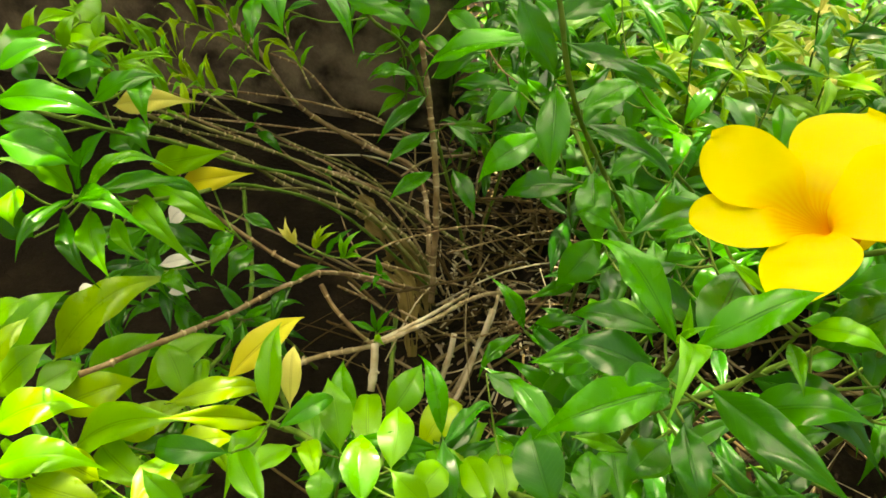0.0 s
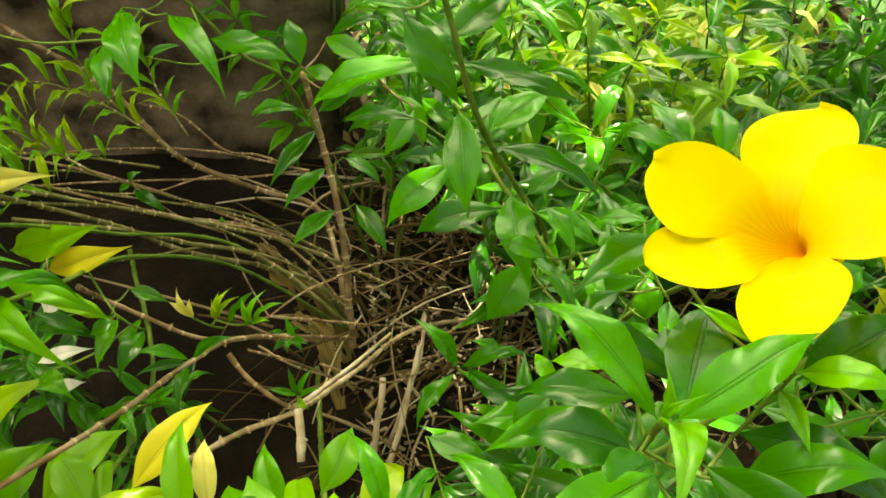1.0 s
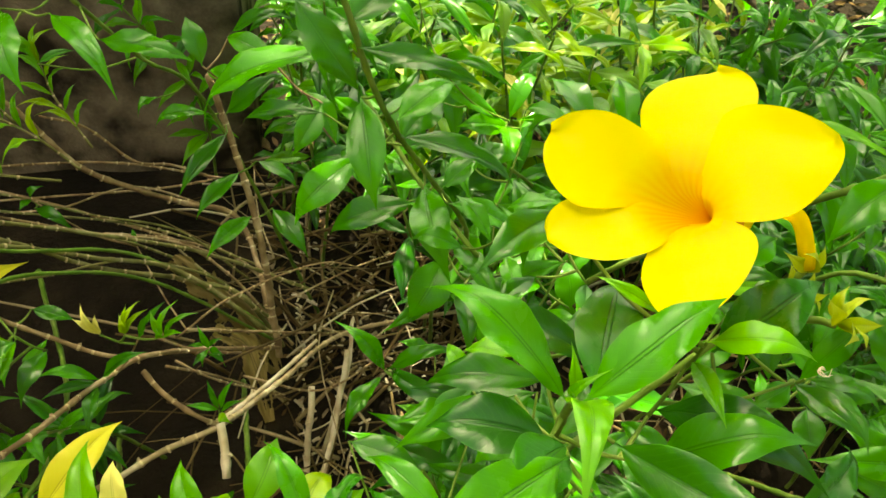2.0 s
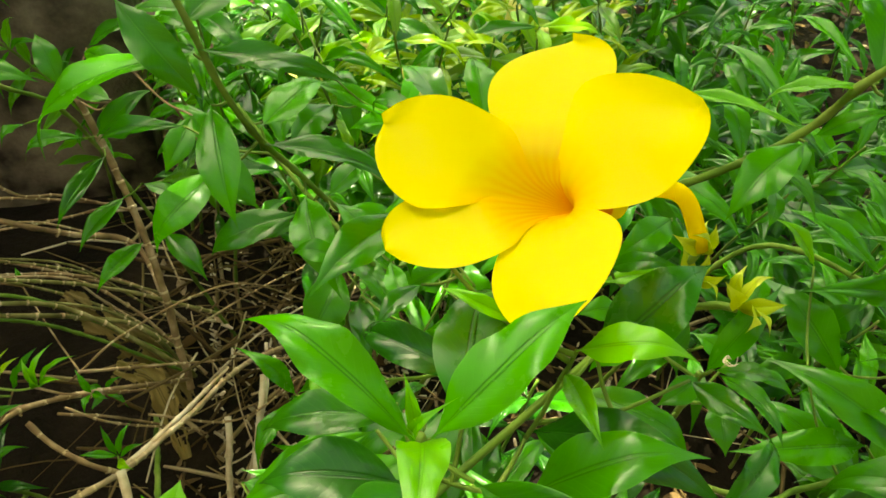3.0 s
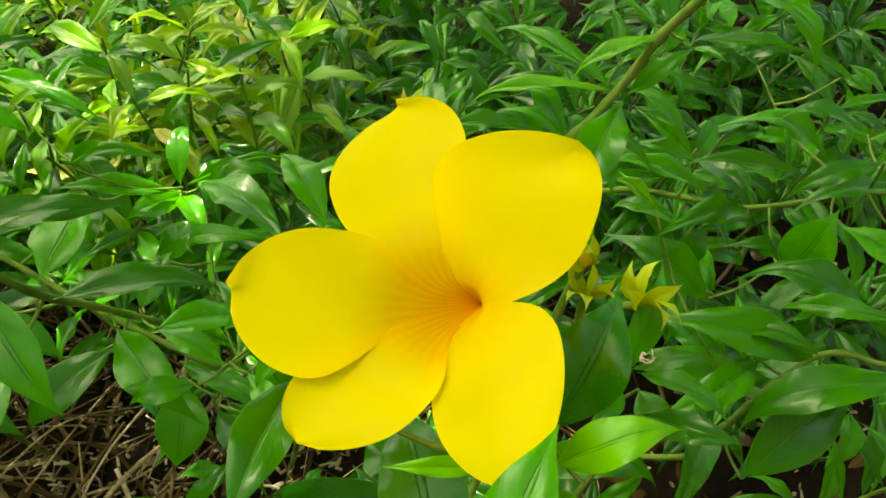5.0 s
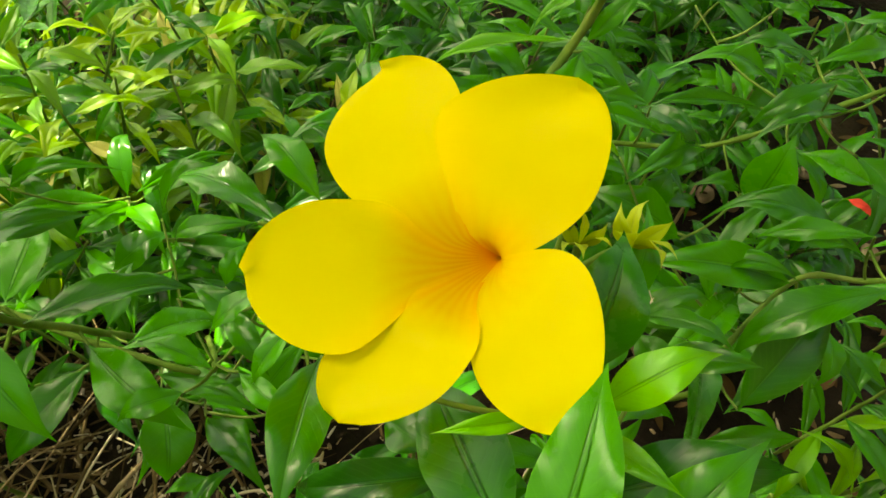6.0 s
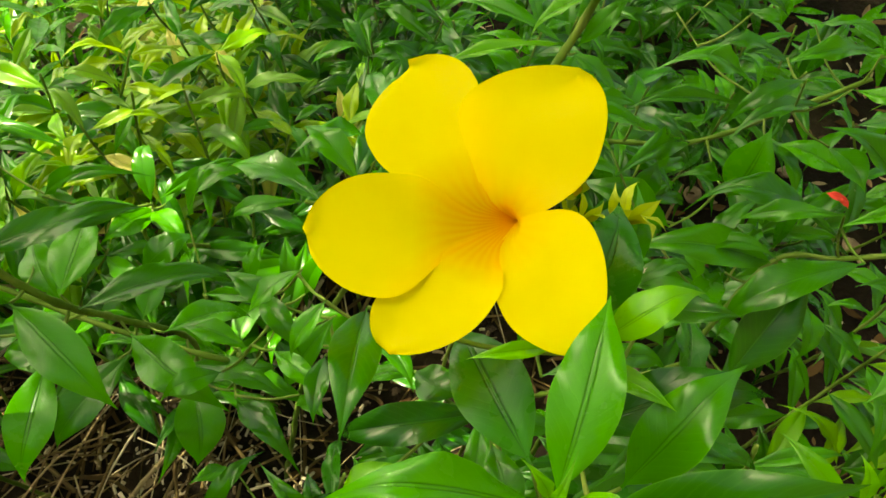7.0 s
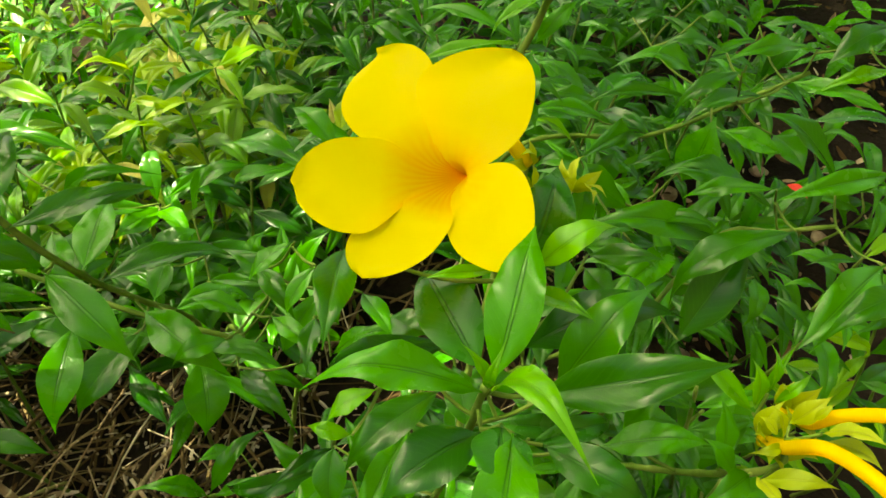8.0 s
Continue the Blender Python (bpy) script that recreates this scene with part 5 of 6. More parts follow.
def make_sepals(parent, foot, way, size, mat, count=5, spread=0.6, seed=3):
    rng = random.Random(seed)
    foot, way = Vector(foot), Vector(way).normalized()
    out = way.orthogonal().normalized()
    for k in range(count):
        ray = out.copy()
        ray.rotate(Matrix.Rotation(6.283 * k / count + rng.uniform(-0.2, 0.2), 3, way))
        long = size * rng.uniform(0.8, 1.15)
        ob = blade(parent, foot, foot + (way + ray * spread * rng.uniform(0.8, 1.3)).normalized() * long, long * 0.42, mat, rng.uniform(-60, 60), rng.randrange(8))
        ob.name = "sepal"


steps = len(TUBE_LINE) - 1
flower = make_tube(flowering, TUBE_LINE, [tube_width(n, steps) for n in range(steps + 1)], True, "flower")
tagged(flower, "open yellow trumpet flower with five petals")
make_petal(flower, 100, 165, (-40.2, 33.1), 18.5, 11.6, 1.0, 2.3, 131, 0.49, 0.43, 4.8)
make_petal(flower, 45, 100, (23.3, 57.4), 18.3, 0.6, 1.8, 2.5, 71, 0.63, 0.52, 3.9)
make_petal(flower, -38, 45, (42.9, 9.3), 20.8, 14.3, 2.4, 0.2, 16, 0.45, 0.43, 4.2, False, 0.66)
make_petal(flower, -130, -38, (-16.2, -40.9), 17.0, 4.2, 2.2, 0.1, -92.5, 0.32, 0.35, -3.7, False)
make_petal(flower, 165, 230, (-48.2, -2.9), 13.6, 1.6, 1.9, 0.6, -159.5, 0.60, 0.22, -3.6)
make_sepals(flower, CALYX - (TUBE_LINE[-4] - CALYX).normalized() * 0.003, TUBE_LINE[-4] - CALYX, 0.015, SEPAL, 5, 0.7, 4)
part("flower_stalk", stalk_mesh([(0.123, 0.202, 0.49), (0.17, 0.235, 0.475), (0.225, 0.256, 0.505), CALYX], 0.0017), TWIG, flowering)

# ---- buds and calyces ----
def make_bud_tube(plant, line, thick, label):
    line = spline(line, 8)
    steps = len(line) - 1
    return tagged(make_tube(plant, line, [0.0022 + (thick - 0.0022) * math.sin(math.pi * min(1.0, 0.12 + 0.9 * n / steps)) ** 0.7 * (0.6 + 0.5 * n / steps) for n in range(steps + 1)], False, "flower_bud", 0.36), label)


calyx = part("calyx_stalk", stalk_mesh([(0.237, 0.255, 0.50), (0.246, 0.246, 0.512), (0.251, 0.240, 0.516)], 0.0016), TWIG, side_plant)
make_sepals(calyx, (0.251, 0.240, 0.516), (0.25, -0.3, 0.9), 0.021, SEPAL, 6, 0.9, 7)
calyx = part("calyx_stalk", stalk_mesh([(0.236, 0.250, 0.495), (0.236, 0.252, 0.510), (0.237, 0.252, 0.520)], 0.0016), TWIG, side_plant)
make_sepals(calyx, (0.237, 0.252, 0.520), (0.0, -0.2, 0.9), 0.015, SEPAL, 6, 1.0, 9)
bud = make_bud_tube(bud_plant, [(0.182, 0.112, 0.532), (0.179, 0.104, 0.541), (0.177, 0.092, 0.556), (0.169, 0.070, 0.564), (0.158, 0.045, 0.556)], 0.0025, "closed yellow flower tube")
make_sepals(bud, (0.183, 0.114, 0.530), (-0.1, -0.5, 0.6), 0.019, SEPAL, 6, 0.75, 12)
bud = make_bud_tube(bud_plant, [(0.196, 0.112, 0.532), (0.192, 0.102, 0.541), (0.191, 0.094, 0.556), (0.192, 0.078, 0.569), (0.194, 0.055, 0.566)], 0.0022, "closed yellow flower tube")
make_sepals(bud, (0.197, 0.114, 0.530), (0.0, -0.5, 0.6), 0.018, SEPAL, 6, 0.7, 15)


def curled_thread(at):
    """A dry curled flower thread lying on a leaf."""
    rng = random.Random(4)
    bm = bmesh.new()
    for k in range(6):
        a = rng.uniform(0, 6.3)
        pts = [Vector(at) + Vector((0.0026 * math.cos(a + 1.3 * n) * (0.4 + 0.3 * n), 0.0026 * math.sin(a + 1.3 * n) * (0.4 + 0.3 * n), 0.0012 * (n % 2))) for n in range(4)]
        line = spline(pts, 4)
        tube(bm, line, [0.00016] * len(line), 5)
    return tagged(link_mesh("curled_thread", bm, BLEACHED), "pale dry curled thread on a leaf", "plant debris")


curled_thread((0.2475, 0.2285, 0.4995))


# ---- litter on the ground ----
def scatter_litter():
    rng = random.Random(5)
    bm = bmesh.new()
    for _ in range(2300):
        x, y = rng.uniform(-0.06, 1.3), rng.uniform(0.12, 1.7)
        size = rng.uniform(0.008, 0.030)
        m = Matrix.Translation((x, y, ground_height(x, y) + rng.uniform(0.002, 0.014))) @ Euler((rng.uniform(-0.5, 0.5), rng.uniform(-0.5, 0.5), rng.uniform(0, 6.3))).to_matrix().to_4x4()
        curl, wide = rng.uniform(-0.35, 0.5), rng.uniform(0.25, 0.45)
        rows = []
        for i in range(5):
            s = i / 4
            half = wide * math.sin(math.pi * (0.04 + 0.92 * s)) * 0.5
            rows.append([bm.verts.new(m @ Vector((u * half * size, (s - 0.5) * size, size * (curl * (s - 0.5) ** 2 + 0.3 * curl * u * u)))) for u in (-1, 0, 1)])
        for a, b in zip(rows, rows[1:]):
            for k in range(2):
                bm.faces.new((a[k], a[k + 1], b[k + 1], b[k]))
    return tagged(link_mesh("leaf_litter", bm, LITTER), "dry brown fallen leaves on the soil", "leaf litter", kind="stuff")


def scatter_twigs():
    rng = random.Random(8)
    bm = bmesh.new()
    for n in range(520):
        x, y = max(rng.gauss(0.14, 0.24), -0.10 + 0.2 * rng.random()), rng.gauss(0.66, 0.2)
        long = rng.uniform(0.04, 0.20)
        lift = rng.choice((0.0, 0.03, 0.10)) * rng.random()
        heading, climb = rng.uniform(0, 6.3), rng.uniform(-0.15, 0.55)
        a = Vector((x, y, ground_height(x, y) + 0.004 + lift))
        way = Vector((math.cos(heading), math.sin(heading), climb)).normalized()
        b = a + way * long
        b.z = max(b.z, 0.004)
        mid = (a + b) / 2 + Vector((rng.uniform(-0.1, 0.1), rng.uniform(-0.1, 0.1), rng.uniform(0, 0.12))) * long
        r = rng.choice((0.0005, 0.0008, 0.0011, 0.0015, 0.0022))
        tube(bm, spline([a, mid, b], 3), [r, r * 1.1, r, r * 0.95, r * 0.9, r * 0.85, r * 0.6], 5)
    return tagged(link_mesh("dry_twigs", bm, STICKS), "tangle of dry brown twigs under the shrubs", "twigs", kind="stuff")


def scatter_chips():
    """Pale splinters and cut stem ends lying in the litter."""
    rng = random.Random(14)
    bm = bmesh.new()
    for _ in range(1300):
        x, y = (rng.uniform(0.05, 1.15), rng.uniform(0.05, 1.25)) if rng.random() < 0.55 else (max(rng.gauss(0.13, 0.12), 0.0), rng.gauss(0.58, 0.12))
        long, r = rng.uniform(0.003, 0.015), rng.uniform(0.0006, 0.0019)
        a = Vector((x, y, ground_height(x, y) + rng.uniform(0.006, 0.03)))
        way = Vector((rng.gauss(0, 1), rng.gauss(0, 1), rng.uniform(-0.2, 0.7))).normalized() * long
        tube(bm, [a, a + way * 0.5 + Vector((0, 0, r * 0.5)), a + way], [r, r * rng.uniform(0.8, 1.3), r * rng.uniform(0.5, 1)], 5)
    return tagged(link_mesh("wood_chip_litter", bm, CHIPS, smooth=False), "pale splinters and cut stem ends in the litter", "wood chips", kind="stuff")


scatter_litter()
scatter_twigs()
scatter_chips()


def pebble(x, y, size, seed, mat=PEBBLE):
    bm = bmesh.new()
    bmesh.ops.create_icosphere(bm, subdivisions=3, radius=1)
    for v in bm.verts:
        v.co *= 1 + 0.28 * noise.noise(v.co * 1.1 + Vector((seed, 0, 0))) + 0.06 * noise.noise(v.co * 4 + Vector((0, seed, 0)))
        v.co = Vector((v.co.x * size, v.co.y * size * 0.8, v.co.z * size * 0.5))
    ob = link_mesh("stone", bm, mat)
    ob.location = (x, y, ground_height(x, y) + size * 0.3)
    ob.rotation_euler.z = seed
    return tagged(ob, "brown-grey stone lying on the soil", "stone", "stones on the soil")


for n, (x, y, size) in enumerate([(0.49, 0.33, 0.035), (0.54, 0.28, 0.025), (0.66, 0.09, 0.022), (0.70, 0.05, 0.018), (0.74, 0.42, 0.035), (0.84, 0.35, 0.03), (0.78, 0.24, 0.03), (0.9, 0.5, 0.04)]):
    pebble(x, y, size * 0.38, n * 1.7)


# ---- dead leaves caught among the branches ----
DRY = leaf_material("leaf_dried", (0.10, 0.072, 0.018), (0.19, 0.14, 0.042), (0.24, 0.18, 0.08), (0.24, 0.17, 0.04), 0.75, 0.1)
BLANCHED = leaf_material("leaf_bleached", (0.50, 0.50, 0.42), (0.68, 0.68, 0.60), (0.75, 0.75, 0.70), (0.70, 0.70, 0.60), 0.5, 0.15)
RED = leaf_material("petal_red", (0.55, 0.02, 0.015), (0.62, 0.05, 0.03), (0.60, 0.10, 0.06), (0.70, 0.05, 0.02), 0.5, 0.2)
for mat in (DRY, BLANCHED, RED):
    TEMPLATES[mat] = []
    for data in TEMPLATES[GREEN]:
        other = data.copy()
        other.materials[0] = mat
        TEMPLATES[mat].append(other)


def dead_leaf(base, tip, width, mat, label, turn=0, shape=0, category="dead leaf"):
    ob = blade(None, base, tip, width, mat, turn, shape)
    ob.name = category.replace(" ", "_")
    return tagged(ob, label, category, category + "s")


def dried_sheath(points, width, seed):
    """A torn brown sheet of old leaf, curled, with ragged holes."""
    rng = random.Random(seed)
    line = spline(points, 18)
    bm = bmesh.new()
    layer = bm.loops.layers.uv.new("uv")
    grid = []
    for n, p in enumerate(line):
        way = (line[min(n + 1, len(line) - 1)] - line[max(n - 1, 0)]).normalized()
        side = way.cross(UPWARD).normalized()
        lift = side.cross(way)
        s = n / (len(line) - 1)
        half = width * (0.35 + 0.65 * math.sin(math.pi * min(1.0, 0.15 + 0.8 * s))) * (1 + 0.25 * noise.noise((s * 7, seed, 0)))
        row = []
        for j in range(25):
            u = j / 12 - 1
            bend = 0.35 * half * u * u + 0.42 * half * noise.noise((s * 6, u * 3.5, seed)) + 0.12 * half * noise.noise((s * 20, u * 9, seed))
            row.append(bm.verts.new(p + side * half * u * (1 + 0.18 * noise.noise((s * 11, u, seed + 3))) - lift * bend))
        grid.append(row)
    for n, (a, b) in enumerate(zip(grid, grid[1:])):
        for j in range(24):
            if noise.noise((n * 0.19, j * 0.23, seed * 1.3)) > 0.32 or abs(j - 11.5) > 9 + 4 * noise.noise((n * 0.3, seed, j * 0.02)):
                continue
            face = bm.faces.new((a[j], a[j + 1], b[j + 1], b[j]))
            for loop, spot in zip(face.loops, ((j, n), (j + 1, n), (j + 1, n + 1), (j, n + 1))):
                loop[layer].uv = (spot[0] / 24, spot[1] / len(line))
    for v in [v for v in bm.verts if not v.link_faces]:
        bm.verts.remove(v)
    return tagged(link_mesh("dried_leaf_sheet", bm, DRY), "torn olive-brown dried leaf caught among the branches", "dead leaf", "dead leaves")


dried_sheath([(-0.107, 0.600, 0.177), (-0.075, 0.584, 0.149), (-0.040, 0.566, 0.108), (-0.021, 0.537, 0.070)], 0.019, 2)
dried_sheath([(-0.069, 0.535, 0.148), (-0.042, 0.531, 0.118), (-0.028, 0.484, 0.065)], 0.015, 5)
dead_leaf((-0.230, 0.404, 0.275), (-0.192, 0.412, 0.282), 0.012, BLANCHED, "pale bleached dead leaf caught among the branches", 15, 4)
dead_leaf((-0.226, 0.399, 0.245), (-0.204, 0.404, 0.249), 0.011, BLANCHED, "pale bleached dead leaf caught among the branches", 15, 4)
dead_leaf((-0.225, 0.432, 0.299), (-0.211, 0.443, 0.308), 0.018, BLANCHED, "pale bleached dead leaf caught among the branches", 15, 4)
dead_leaf((-0.275, 0.356, 0.288), (-0.259, 0.362, 0.293), 0.012, BLANCHED, "pale bleached dead leaf caught among the branches", 15, 4)
dead_leaf((-0.217, 0.246, 0.207), (-0.198, 0.257, 0.215), 0.016, RED, "small red fallen petal lying in the litter", 10, 1, "fallen petal")
dead_leaf((-0.214, 0.253, 0.213), (-0.201, 0.244, 0.205), 0.014, RED, "small red fallen petal lying in the litter", 10, 1, "fallen petal")
dead_leaf((0.058, 0.387, 0.074), (0.087, 0.390, 0.076), 0.008, RED, "small red fallen petal lying in the litter", 10, 1, "fallen petal")
dead_leaf((0.643, 0.258, 0.195), (0.652, 0.239, 0.188), 0.009, RED, "small red fallen petal among the leaves", 10, 1, "fallen petal")
dead_leaf((0.652, 0.250, 0.190), (0.650, 0.236, 0.184), 0.008, RED, "small red fallen petal among the leaves", 10, 1, "fallen petal")


# ---- an unseen tree above the view, added so that its crown shades the bed ----
def shade_tree(at, crown_clumps):
    rng = random.Random(21)
    tree = tagged(new("shade_tree"), "unseen leafy tree, added so that its crown shades the shrubs", "tree")
    tree.location = at
    bm = bmesh.new()
    trunk = spline([(0, 0, -0.05), (-0.05, 0.05, 1.3), (-0.15, 0.1, 2.6), (-0.4, 0.2, 3.4)], 8)
    tube(bm, trunk, [0.16 - 0.09 * n / len(trunk) for n in range(len(trunk))], 12)
    part("trunk", bm, WOOD, tree)
    verts, faces = [], []
    for x, y, z, size, count in crown_clumps:
        c = Vector((x, y, z)) - Vector(at)
        limb = spline([trunk[-6], trunk[-6].lerp(c, 0.5) + Vector((0, 0, 0.3)), c], 6)
        bm = bmesh.new()
        tube(bm, limb, [0.035 - 0.028 * n / len(limb) for n in range(len(limb))], 8)
        part("limb", bm, WOOD, tree)
        for _ in range(count):
            d = Vector((rng.gauss(0, 1), rng.gauss(0, 1), rng.gauss(0, 0.7))) * size * 0.5
            m = Matrix.Translation(c + d) @ Euler((rng.uniform(-0.6, 0.6), rng.uniform(-0.6, 0.6), rng.uniform(0, 6.3))).to_matrix().to_4x4()
            long = rng.uniform(0.07, 0.12) * (1.5 if size > 0.5 else 1)
            wide = long * rng.uniform(0.26, 0.32)
            faces.append(tuple(range(len(verts), len(verts) + 4)))
            verts += [m @ Vector(p) for p in ((0, 0, 0), (wide, long * 0.4, 0.008), (0, long, -0.01), (-wide, long * 0.4, 0.008))]
    data = bpy.data.meshes.new("crown")
    data.from_pydata(verts, [], faces)
    data.uv_layers.new(name="uv")
    data.materials.append(GREEN)
    new("crown", data).parent = tree
    return tree


def over(x, y, z, high, size, count):
    """A clump of the crown whose shadow falls on the given place."""
    k = (high - z) / TO_SUN.z
    return (x + TO_SUN.x * k, y + TO_SUN.y * k, high, size, count)


# small clumps, each added where its dappled shade is wanted
dapple = [
    over(0.22, 0.95, 0.2, 3.2, 0.18, 90), over(0.48, 0.42, 0.35, 3.1, 0.24, 130), over(0.22, 0.22, 0.58, 3.0, 0.17, 115), over(0.38, 0.28, 0.48, 3.3, 0.24, 150), over(0.55, 0.15, 0.35, 3.1, 0.30, 420), over(0.75, 0.40, 0.20, 3.2, 0.34, 420),
    over(-0.45, 0.70, 0.10, 3.2, 0.30, 380), over(-0.75, 0.55, 0.10, 3.2, 0.34, 420), over(1.0, 0.15, 0.20, 3.2, 0.36, 480), over(0.95, 0.75, 0.2, 3.3, 0.36, 380)]
dapple += [
    over(-0.03, 0.62, 0.15, 3.2, 0.16, 45), over(-0.27, 0.47, 0.2, 3.2, 0.18, 200), over(0.40, 0.95, 0.18, 3.2, 0.30, 190),
    over(0.03, 0.44, 0.37, 3.0, 0.14, 120), over(-0.03, 0.22, 0.38, 3.0, 0.14, 35), over(-0.22, 0.40, 0.46, 3.0, 0.10, 70), over(-0.12, 0.66, 0.33, 3.2, 0.18, 90),
    over(0.18, 0.08, 0.55, 3.0, 0.10, 80), over(0.14, 0.17, 0.57, 3.0, 0.12, 60), over(0.52, 0.84, 0.2, 3.2, 0.20, 190), over(0.66, 0.66, 0.2, 3.2, 0.22, 200)]
# the body of the crown
crown = [
    (1.2, 1.0, 2.9, 0.8, 700), (1.7, 1.6, 3.1, 0.9, 800), (2.1, 1.0, 2.7, 0.9, 800), (1.5, 2.5, 3.3, 0.9, 800),
    (2.4, 2.3, 2.8, 0.9, 800), (2.9, 1.5, 2.5, 0.9, 800), (2.0, 0.2, 2.6, 0.9, 700), (3.2, 2.8, 2.6, 0.9, 700),
    (3.0, 0.4, 2.2, 0.9, 700), (1.3, 0.2, 3.0, 0.7, 450)]
shade_tree((2.6, 3.0, 0), dapple + crown)


# ---- shrubs further back, joined ----
def far_shrubs():
    rng = random.Random(33)
    bm = bmesh.new()
    layer = bm.loops.layers.uv.new("uv")
    for _ in range(3800):
        x, y = rng.uniform(-0.02, 3.2), rng.uniform(-0.8, 3.2)
        if (x - 1.1) ** 2 + (y - 1.1) ** 2 > (1.25 + 0.55 * noise.noise((x * 1.3, y * 1.3, 5)) + 0.2 * rng.random()) ** 2:
            continue
        if y < 0.95 and x < 0.85 or y < 0.35 + 0.2 * rng.random() and x < 1.0 or (y > 0.95 and x < 0.02):
            continue
        z = rng.uniform(0.03, 0.34) * (0.6 + 0.4 * noise.noise((x * 3, y * 3, 0)))
        c, turn = Vector((x, y, z)), rng.uniform(0, 6.3)
        for k in range(rng.choice((3, 4, 5))):
            a = turn + k * 6.283 / 4 + rng.uniform(-0.4, 0.4)
            way = Vector((math.cos(a), math.sin(a), rng.uniform(-0.35, 0.7))).normalized()
            side = way.cross(Vector((0, 0, 1))).normalized()
            side = (side + Vector((0, 0, rng.uniform(-0.5, 0.5)))).normalized()
            long = rng.uniform(0.05, 0.085)
            half = long * rng.uniform(0.10, 0.16)
            sag = Vector((0, 0, -long * rng.uniform(0.05, 0.3)))
            rows = []
            for s, w in ((0.0, 0.08), (0.3, 0.9), (0.6, 0.85), (1.0, 0.03)):
                p = c + way * long * s + sag * s * s
                rows.append([(bm.verts.new(p + side * half * w * u + Vector((0, 0, 0.25 * half * w * abs(u)))), (0.5 + u * 0.5, s)) for u in (-1, 0, 1)])
            for lo, hi in zip(rows, rows[1:]):
                for n in range(2):
                    ring = (lo[n], lo[n + 1], hi[n + 1], hi[n])
                    face = bm.faces.new([v for v, _ in ring])
                    for loop, (_, spot) in zip(face.loops, ring):
                        loop[layer].uv = spot
    return tagged(link_mesh("shrub_foliage", bm, GREEN), "dense green foliage of shrubs further back", "foliage", kind="stuff")


far_shrubs()

# ---- the rest of the shrubs ----
def fill_shrubs(count, low, high, heights, size, kinds, seed, narrow=0.25):
    """Shrubs of six shoots each over a stretch of the bed, lower shoots between the placed ones."""
    rng = random.Random(seed)
    for n in range(count):
        x, y = rng.uniform(low[0], high[0]), rng.uniform(low[1], high[1])
        tips = [(x + rng.gauss(0, 0.06), y + rng.gauss(0, 0.06), rng.uniform(*heights)) for _ in range(6)]
        wild_shoots(tips, size, kinds, 0.026, seed + n, narrow, 0.35)


fill_shrubs(5, (0.50, 0.22), (0.98, 0.72), (0.10, 0.22), 0.074, (MATURE, MATURE, GREEN), 300)
fill_shrubs(5, (0.44, 0.55), (0.90, 0.95), (0.12, 0.27), 0.070, (GREEN, GREEN, MATURE), 320)
fill_shrubs(4, (0.0, 0.84), (0.24, 1.04), (0.10, 0.24), 0.055, (GREEN, MATURE), 340)
fill_shrubs(5, (0.05, 1.02), (0.50, 1.45), (0.10, 0.26), 0.050, (LIME_SUNLIT, GREEN, DULL), 380, 0.21)
fill_shrubs(3, (0.13, 0.15), (0.27, 0.28), (0.28, 0.41), 0.058, (GREEN, MATURE), 420)
fill_shrubs(2, (-0.05, 0.86), (0.05, 0.96), (0.26, 0.38), 0.050, (GREEN, FRESH), 400)
# lime and pale leaves paint sunlight and glints on the back shrubs
wild_shoots([(0.23, 0.88, 0.13), (0.25, 0.83, 0.24), (0.35, 0.70, 0.29), (0.17, 0.79, 0.21), (0.43, 0.89, 0.29), (0.49, 1.02, 0.16), (0.41, 0.76, 0.37), (0.35, 0.77, 0.22), (0.21, 0.71, 0.33)], 0.065, (DULL, LIME_SUNLIT, GREEN, LIME_SUNLIT, MATURE, DULL, LIME_SUNLIT, PALE), 0.030, seed=10)
wild_shoots([(0.24, 0.85, 0.23), (0.23, 0.79, 0.31), (0.28, 0.73, 0.35), (0.49, 0.89, 0.20), (0.26, 0.89, 0.10), (0.22, 0.93, 0.19), (0.42, 0.78, 0.21), (0.44, 0.78, 0.26), (0.42, 0.90, 0.12)], 0.065, (DULL, LIME_SUNLIT, GREEN, LIME_SUNLIT, MATURE, DULL, LIME_SUNLIT), 0.030, seed=19)
wild_shoots([(0.30, 0.70, 0.32), (0.25, 0.79, 0.22), (0.24, 0.90, 0.18), (0.40, 0.85, 0.25), (0.35, 0.82, 0.20), (0.26, 0.71, 0.33), (0.20, 0.95, 0.10), (0.34, 0.76, 0.31), (0.38, 0.87, 0.12)], 0.065, (DULL, LIME_SUNLIT, GREEN, LIME_SUNLIT, MATURE, DULL, LIME_SUNLIT), 0.030, seed=28)
wild_shoots([(0.33, 0.74, 0.26), (0.36, 0.82, 0.17), (0.33, 0.89, 0.24), (0.56, 1.00, 0.22), (0.50, 0.88, 0.14)], 0.065, (DULL, LIME_SUNLIT, GREEN, LIME_SUNLIT, MATURE, DULL, LIME_SUNLIT), 0.030, seed=37)
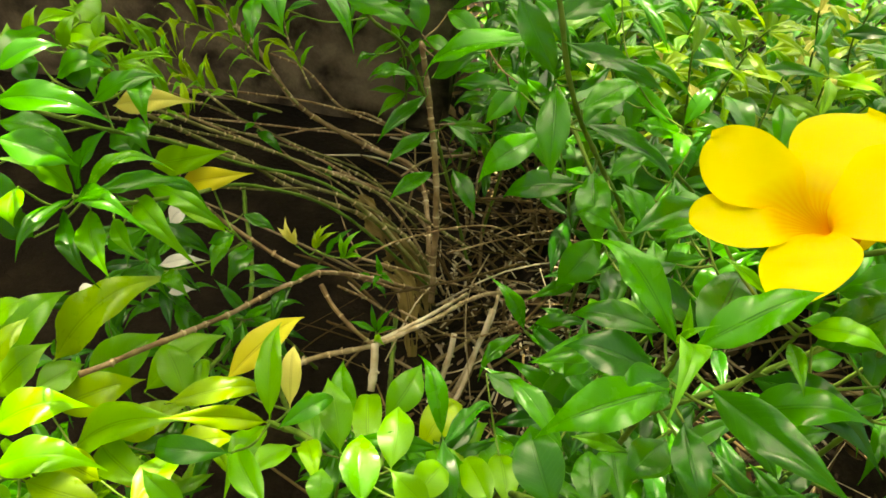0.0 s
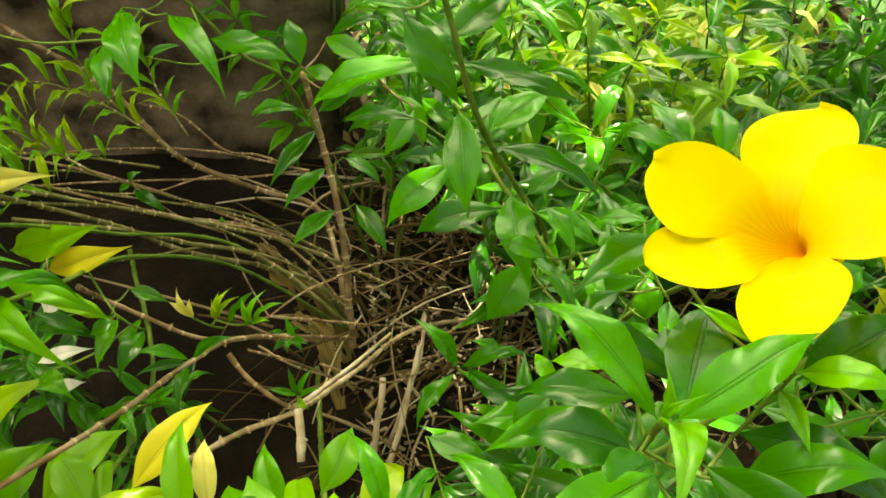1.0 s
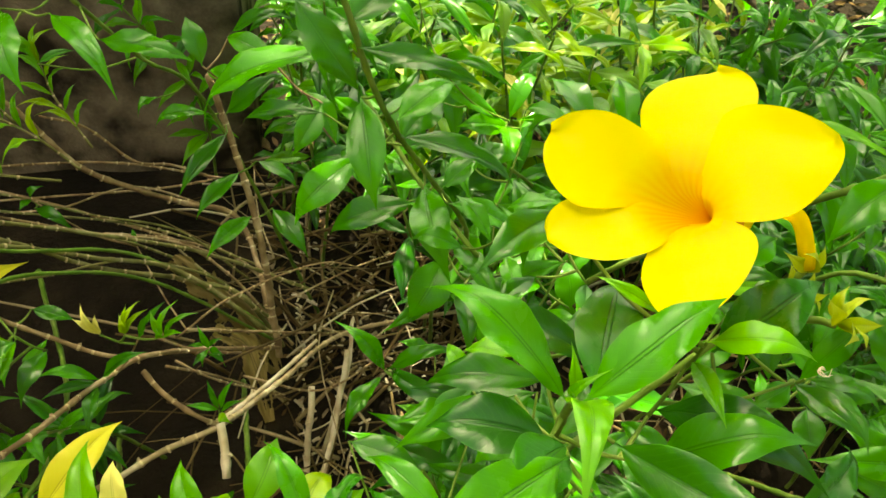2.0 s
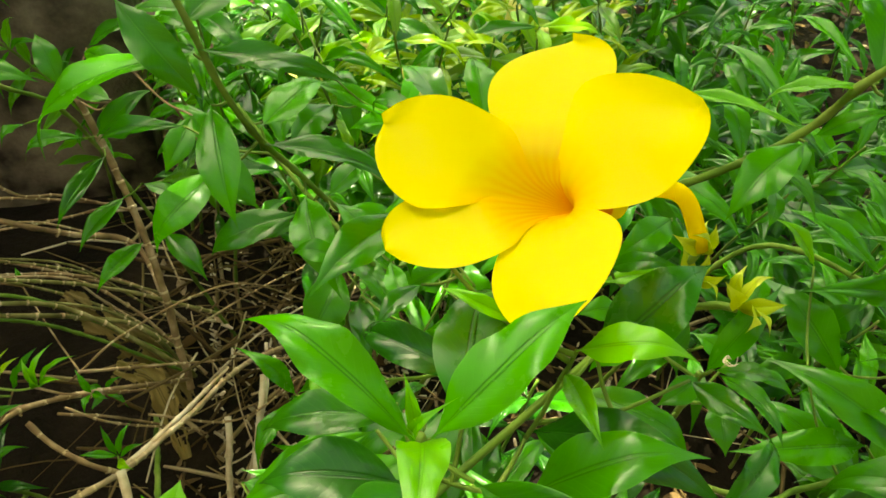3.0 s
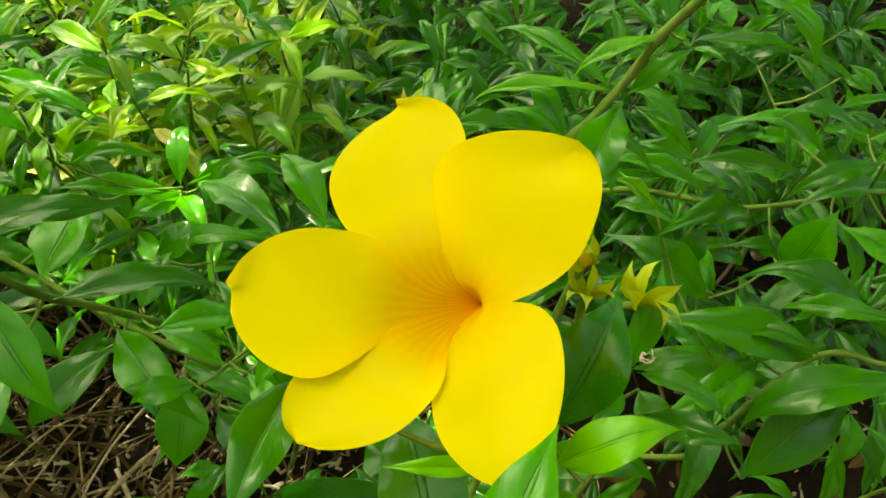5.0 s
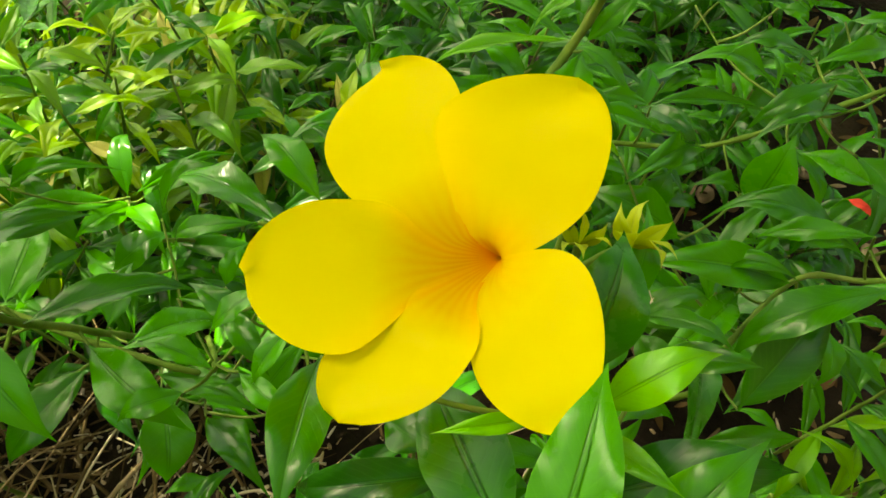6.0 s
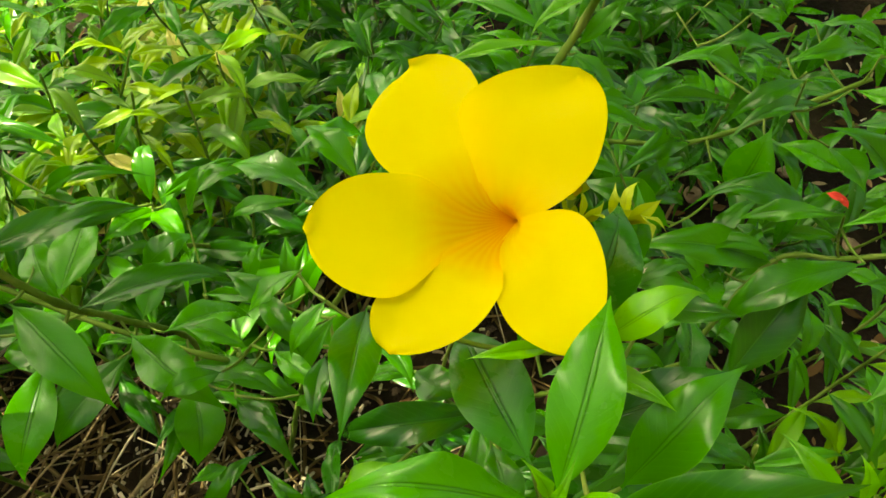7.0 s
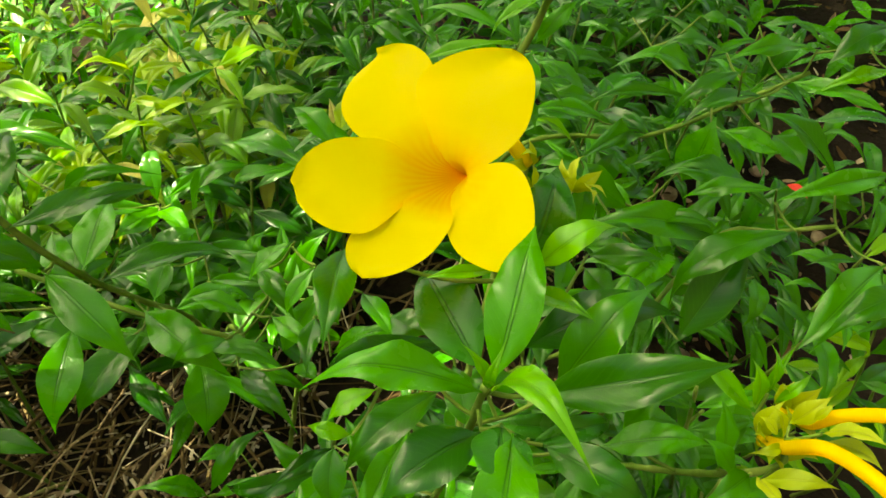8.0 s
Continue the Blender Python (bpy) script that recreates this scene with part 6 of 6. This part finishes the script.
wild_shoots([(0.41, 0.64, 0.23), (0.28, 1.13, 0.10), (0.50, 0.93, 0.17), (0.38, 0.79, 0.25), (0.44, 1.04, 0.15), (0.51, 0.75, 0.10), (0.35, 0.82, 0.32), (0.27, 1.02, 0.24), (0.34, 0.95, 0.13)], 0.060, (DULL, LIME_SUNLIT, LIME_SUNLIT, GREEN, MATURE, PALE, YOUNG_SUNLIT), 0.030, seed=20)
wild_shoots([(0.38, 0.78, 0.32), (0.40, 1.03, 0.23), (0.47, 0.68, 0.22), (0.54, 0.85, 0.08), (0.55, 0.86, 0.08), (0.31, 1.10, 0.11), (0.40, 0.94, 0.18), (0.60, 0.89, 0.09), (0.46, 1.08, 0.08)], 0.060, (DULL, LIME_SUNLIT, LIME_SUNLIT, GREEN, MATURE, YOUNG_SUNLIT), 0.030, seed=29)
wild_shoots([(0.43, 0.78, 0.24), (0.30, 0.86, 0.25), (0.64, 0.94, 0.10), (0.33, 1.03, 0.08), (0.44, 0.98, 0.14), (0.41, 0.83, 0.27), (0.39, 0.94, 0.10), (0.28, 1.13, 0.10), (0.61, 0.90, 0.15)], 0.060, (DULL, LIME_SUNLIT, LIME_SUNLIT, GREEN, MATURE, YOUNG_SUNLIT), 0.030, seed=38)
wild_shoots([(0.25, 0.98, 0.23), (0.25, 0.86, 0.24), (0.35, 0.82, 0.20)], 0.060, (DULL, LIME_SUNLIT, LIME_SUNLIT, GREEN, MATURE, YOUNG_SUNLIT), 0.030, seed=47)
wild_shoots([(0.37, 0.66, 0.25), (0.39, 0.53, 0.31), (0.30, 0.63, 0.25), (0.36, 0.65, 0.19), (0.55, 0.64, 0.19)], 0.083, (GREEN, GREEN, MATURE), 0.025, seed=30)
wild_shoots([(0.61, 0.43, 0.25), (0.59, 0.45, 0.25), (0.80, 0.22, 0.08), (0.52, 0.38, 0.22), (0.54, 0.41, 0.29), (0.81, 0.22, 0.08), (0.69, 0.27, 0.24)], 0.08, (GREEN, GREEN, MATURE), seed=40)
wild_shoots([(0.54, 0.32, 0.16), (0.61, 0.29, 0.15), (0.46, 0.43, 0.18), (0.47, 0.28, 0.22), (0.52, 0.38, 0.25)], 0.08, (GREEN, GREEN, MATURE), seed=50)
wild_shoots([(0.24, 0.53, 0.19), (0.17, 0.66, 0.25), (0.19, 0.53, 0.21), (0.24, 0.65, 0.20), (0.23, 0.59, 0.22), (0.22, 0.62, 0.24)], 0.075, (GREEN, GREEN, MATURE), 0.026, seed=60)
wild_shoots([(0.18, 0.64, 0.24), (0.09, 0.64, 0.27), (0.21, 0.61, 0.17)], 0.070, (GREEN, GREEN, MATURE), seed=70)
wild_shoots([(0.05, 0.67, 0.40)], 0.065, (GREEN, GREEN, MATURE), seed=80)
wild_shoots([(-0.25, 0.42, 0.26), (-0.30, 0.41, 0.20), (-0.24, 0.44, 0.29)], 0.055, (GREEN, GREEN, MATURE), seed=100)
wild_shoots([(-0.25, 0.28, 0.16), (-0.23, 0.27, 0.20), (-0.28, 0.26, 0.19), (-0.17, 0.29, 0.26), (-0.30, 0.24, 0.17), (-0.32, 0.24, 0.12), (-0.18, 0.24, 0.24), (-0.27, 0.23, 0.25)], 0.05, (GREEN, YOUNG_SUNLIT), seed=110)
wild_shoots([(-0.01, 0.29, 0.20), (-0.05, 0.30, 0.26), (-0.03, 0.28, 0.19), (0.01, 0.30, 0.21), (-0.05, 0.27, 0.26)], 0.05, (GREEN, GREEN, MATURE), seed=120)
wild_shoots([(-0.36, 0.39, 0.13), (-0.17, 0.40, 0.22), (-0.21, 0.38, 0.19)], 0.05, (GREEN, GREEN, MATURE), seed=140)
wild_shoots([(0.52, 0.15, 0.29), (0.47, 0.10, 0.21), (0.46, 0.12, 0.31), (0.43, 0.14, 0.32), (0.41, 0.13, 0.19)], 0.06, (GREEN, GREEN, YOUNG_SUNLIT), seed=150)
wild_shoots([(0.52, 0.52, 0.25), (0.57, 0.56, 0.22)], 0.078, (GREEN, GREEN, MATURE), seed=160)
wild_shoots([(0.06, 0.77, 0.34), (0.10, 0.96, 0.18)], 0.068, (GREEN, GREEN, MATURE), seed=170)
wild_shoots([(0.52, 0.72, 0.20), (0.56, 0.76, 0.18), (0.60, 0.68, 0.22)], 0.078, (GREEN, GREEN, MATURE), seed=180)
wild_shoots([(0.37, 0.79, 0.21), (0.38, 0.79, 0.27), (0.34, 0.72, 0.24), (0.15, 1.03, 0.19), (0.13, 1.03, 0.21), (0.22, 0.78, 0.34), (0.35, 0.72, 0.31), (0.26, 0.76, 0.26), (0.11, 0.73, 0.37)], 0.069, (GREEN, YOUNG_SUNLIT, YOUNG_SUNLIT), 0.026, seed=200)
wild_shoots([(0.13, 0.96, 0.27), (0.15, 0.73, 0.34), (0.15, 0.98, 0.28)], 0.069, (GREEN, YOUNG_SUNLIT, YOUNG_SUNLIT), 0.026, seed=209)
wild_shoots([(0.21, 0.21, 0.35), (0.25, 0.16, 0.43), (0.23, 0.24, 0.38), (0.18, 0.21, 0.42), (0.23, 0.22, 0.35), (0.24, 0.19, 0.44), (0.19, 0.22, 0.33), (0.25, 0.15, 0.33), (0.23, 0.13, 0.40)], 0.055, (GREEN, GREEN, MATURE), seed=130)
wild_shoots([(0.27, 0.16, 0.38)], 0.055, (GREEN, GREEN, MATURE), seed=139)
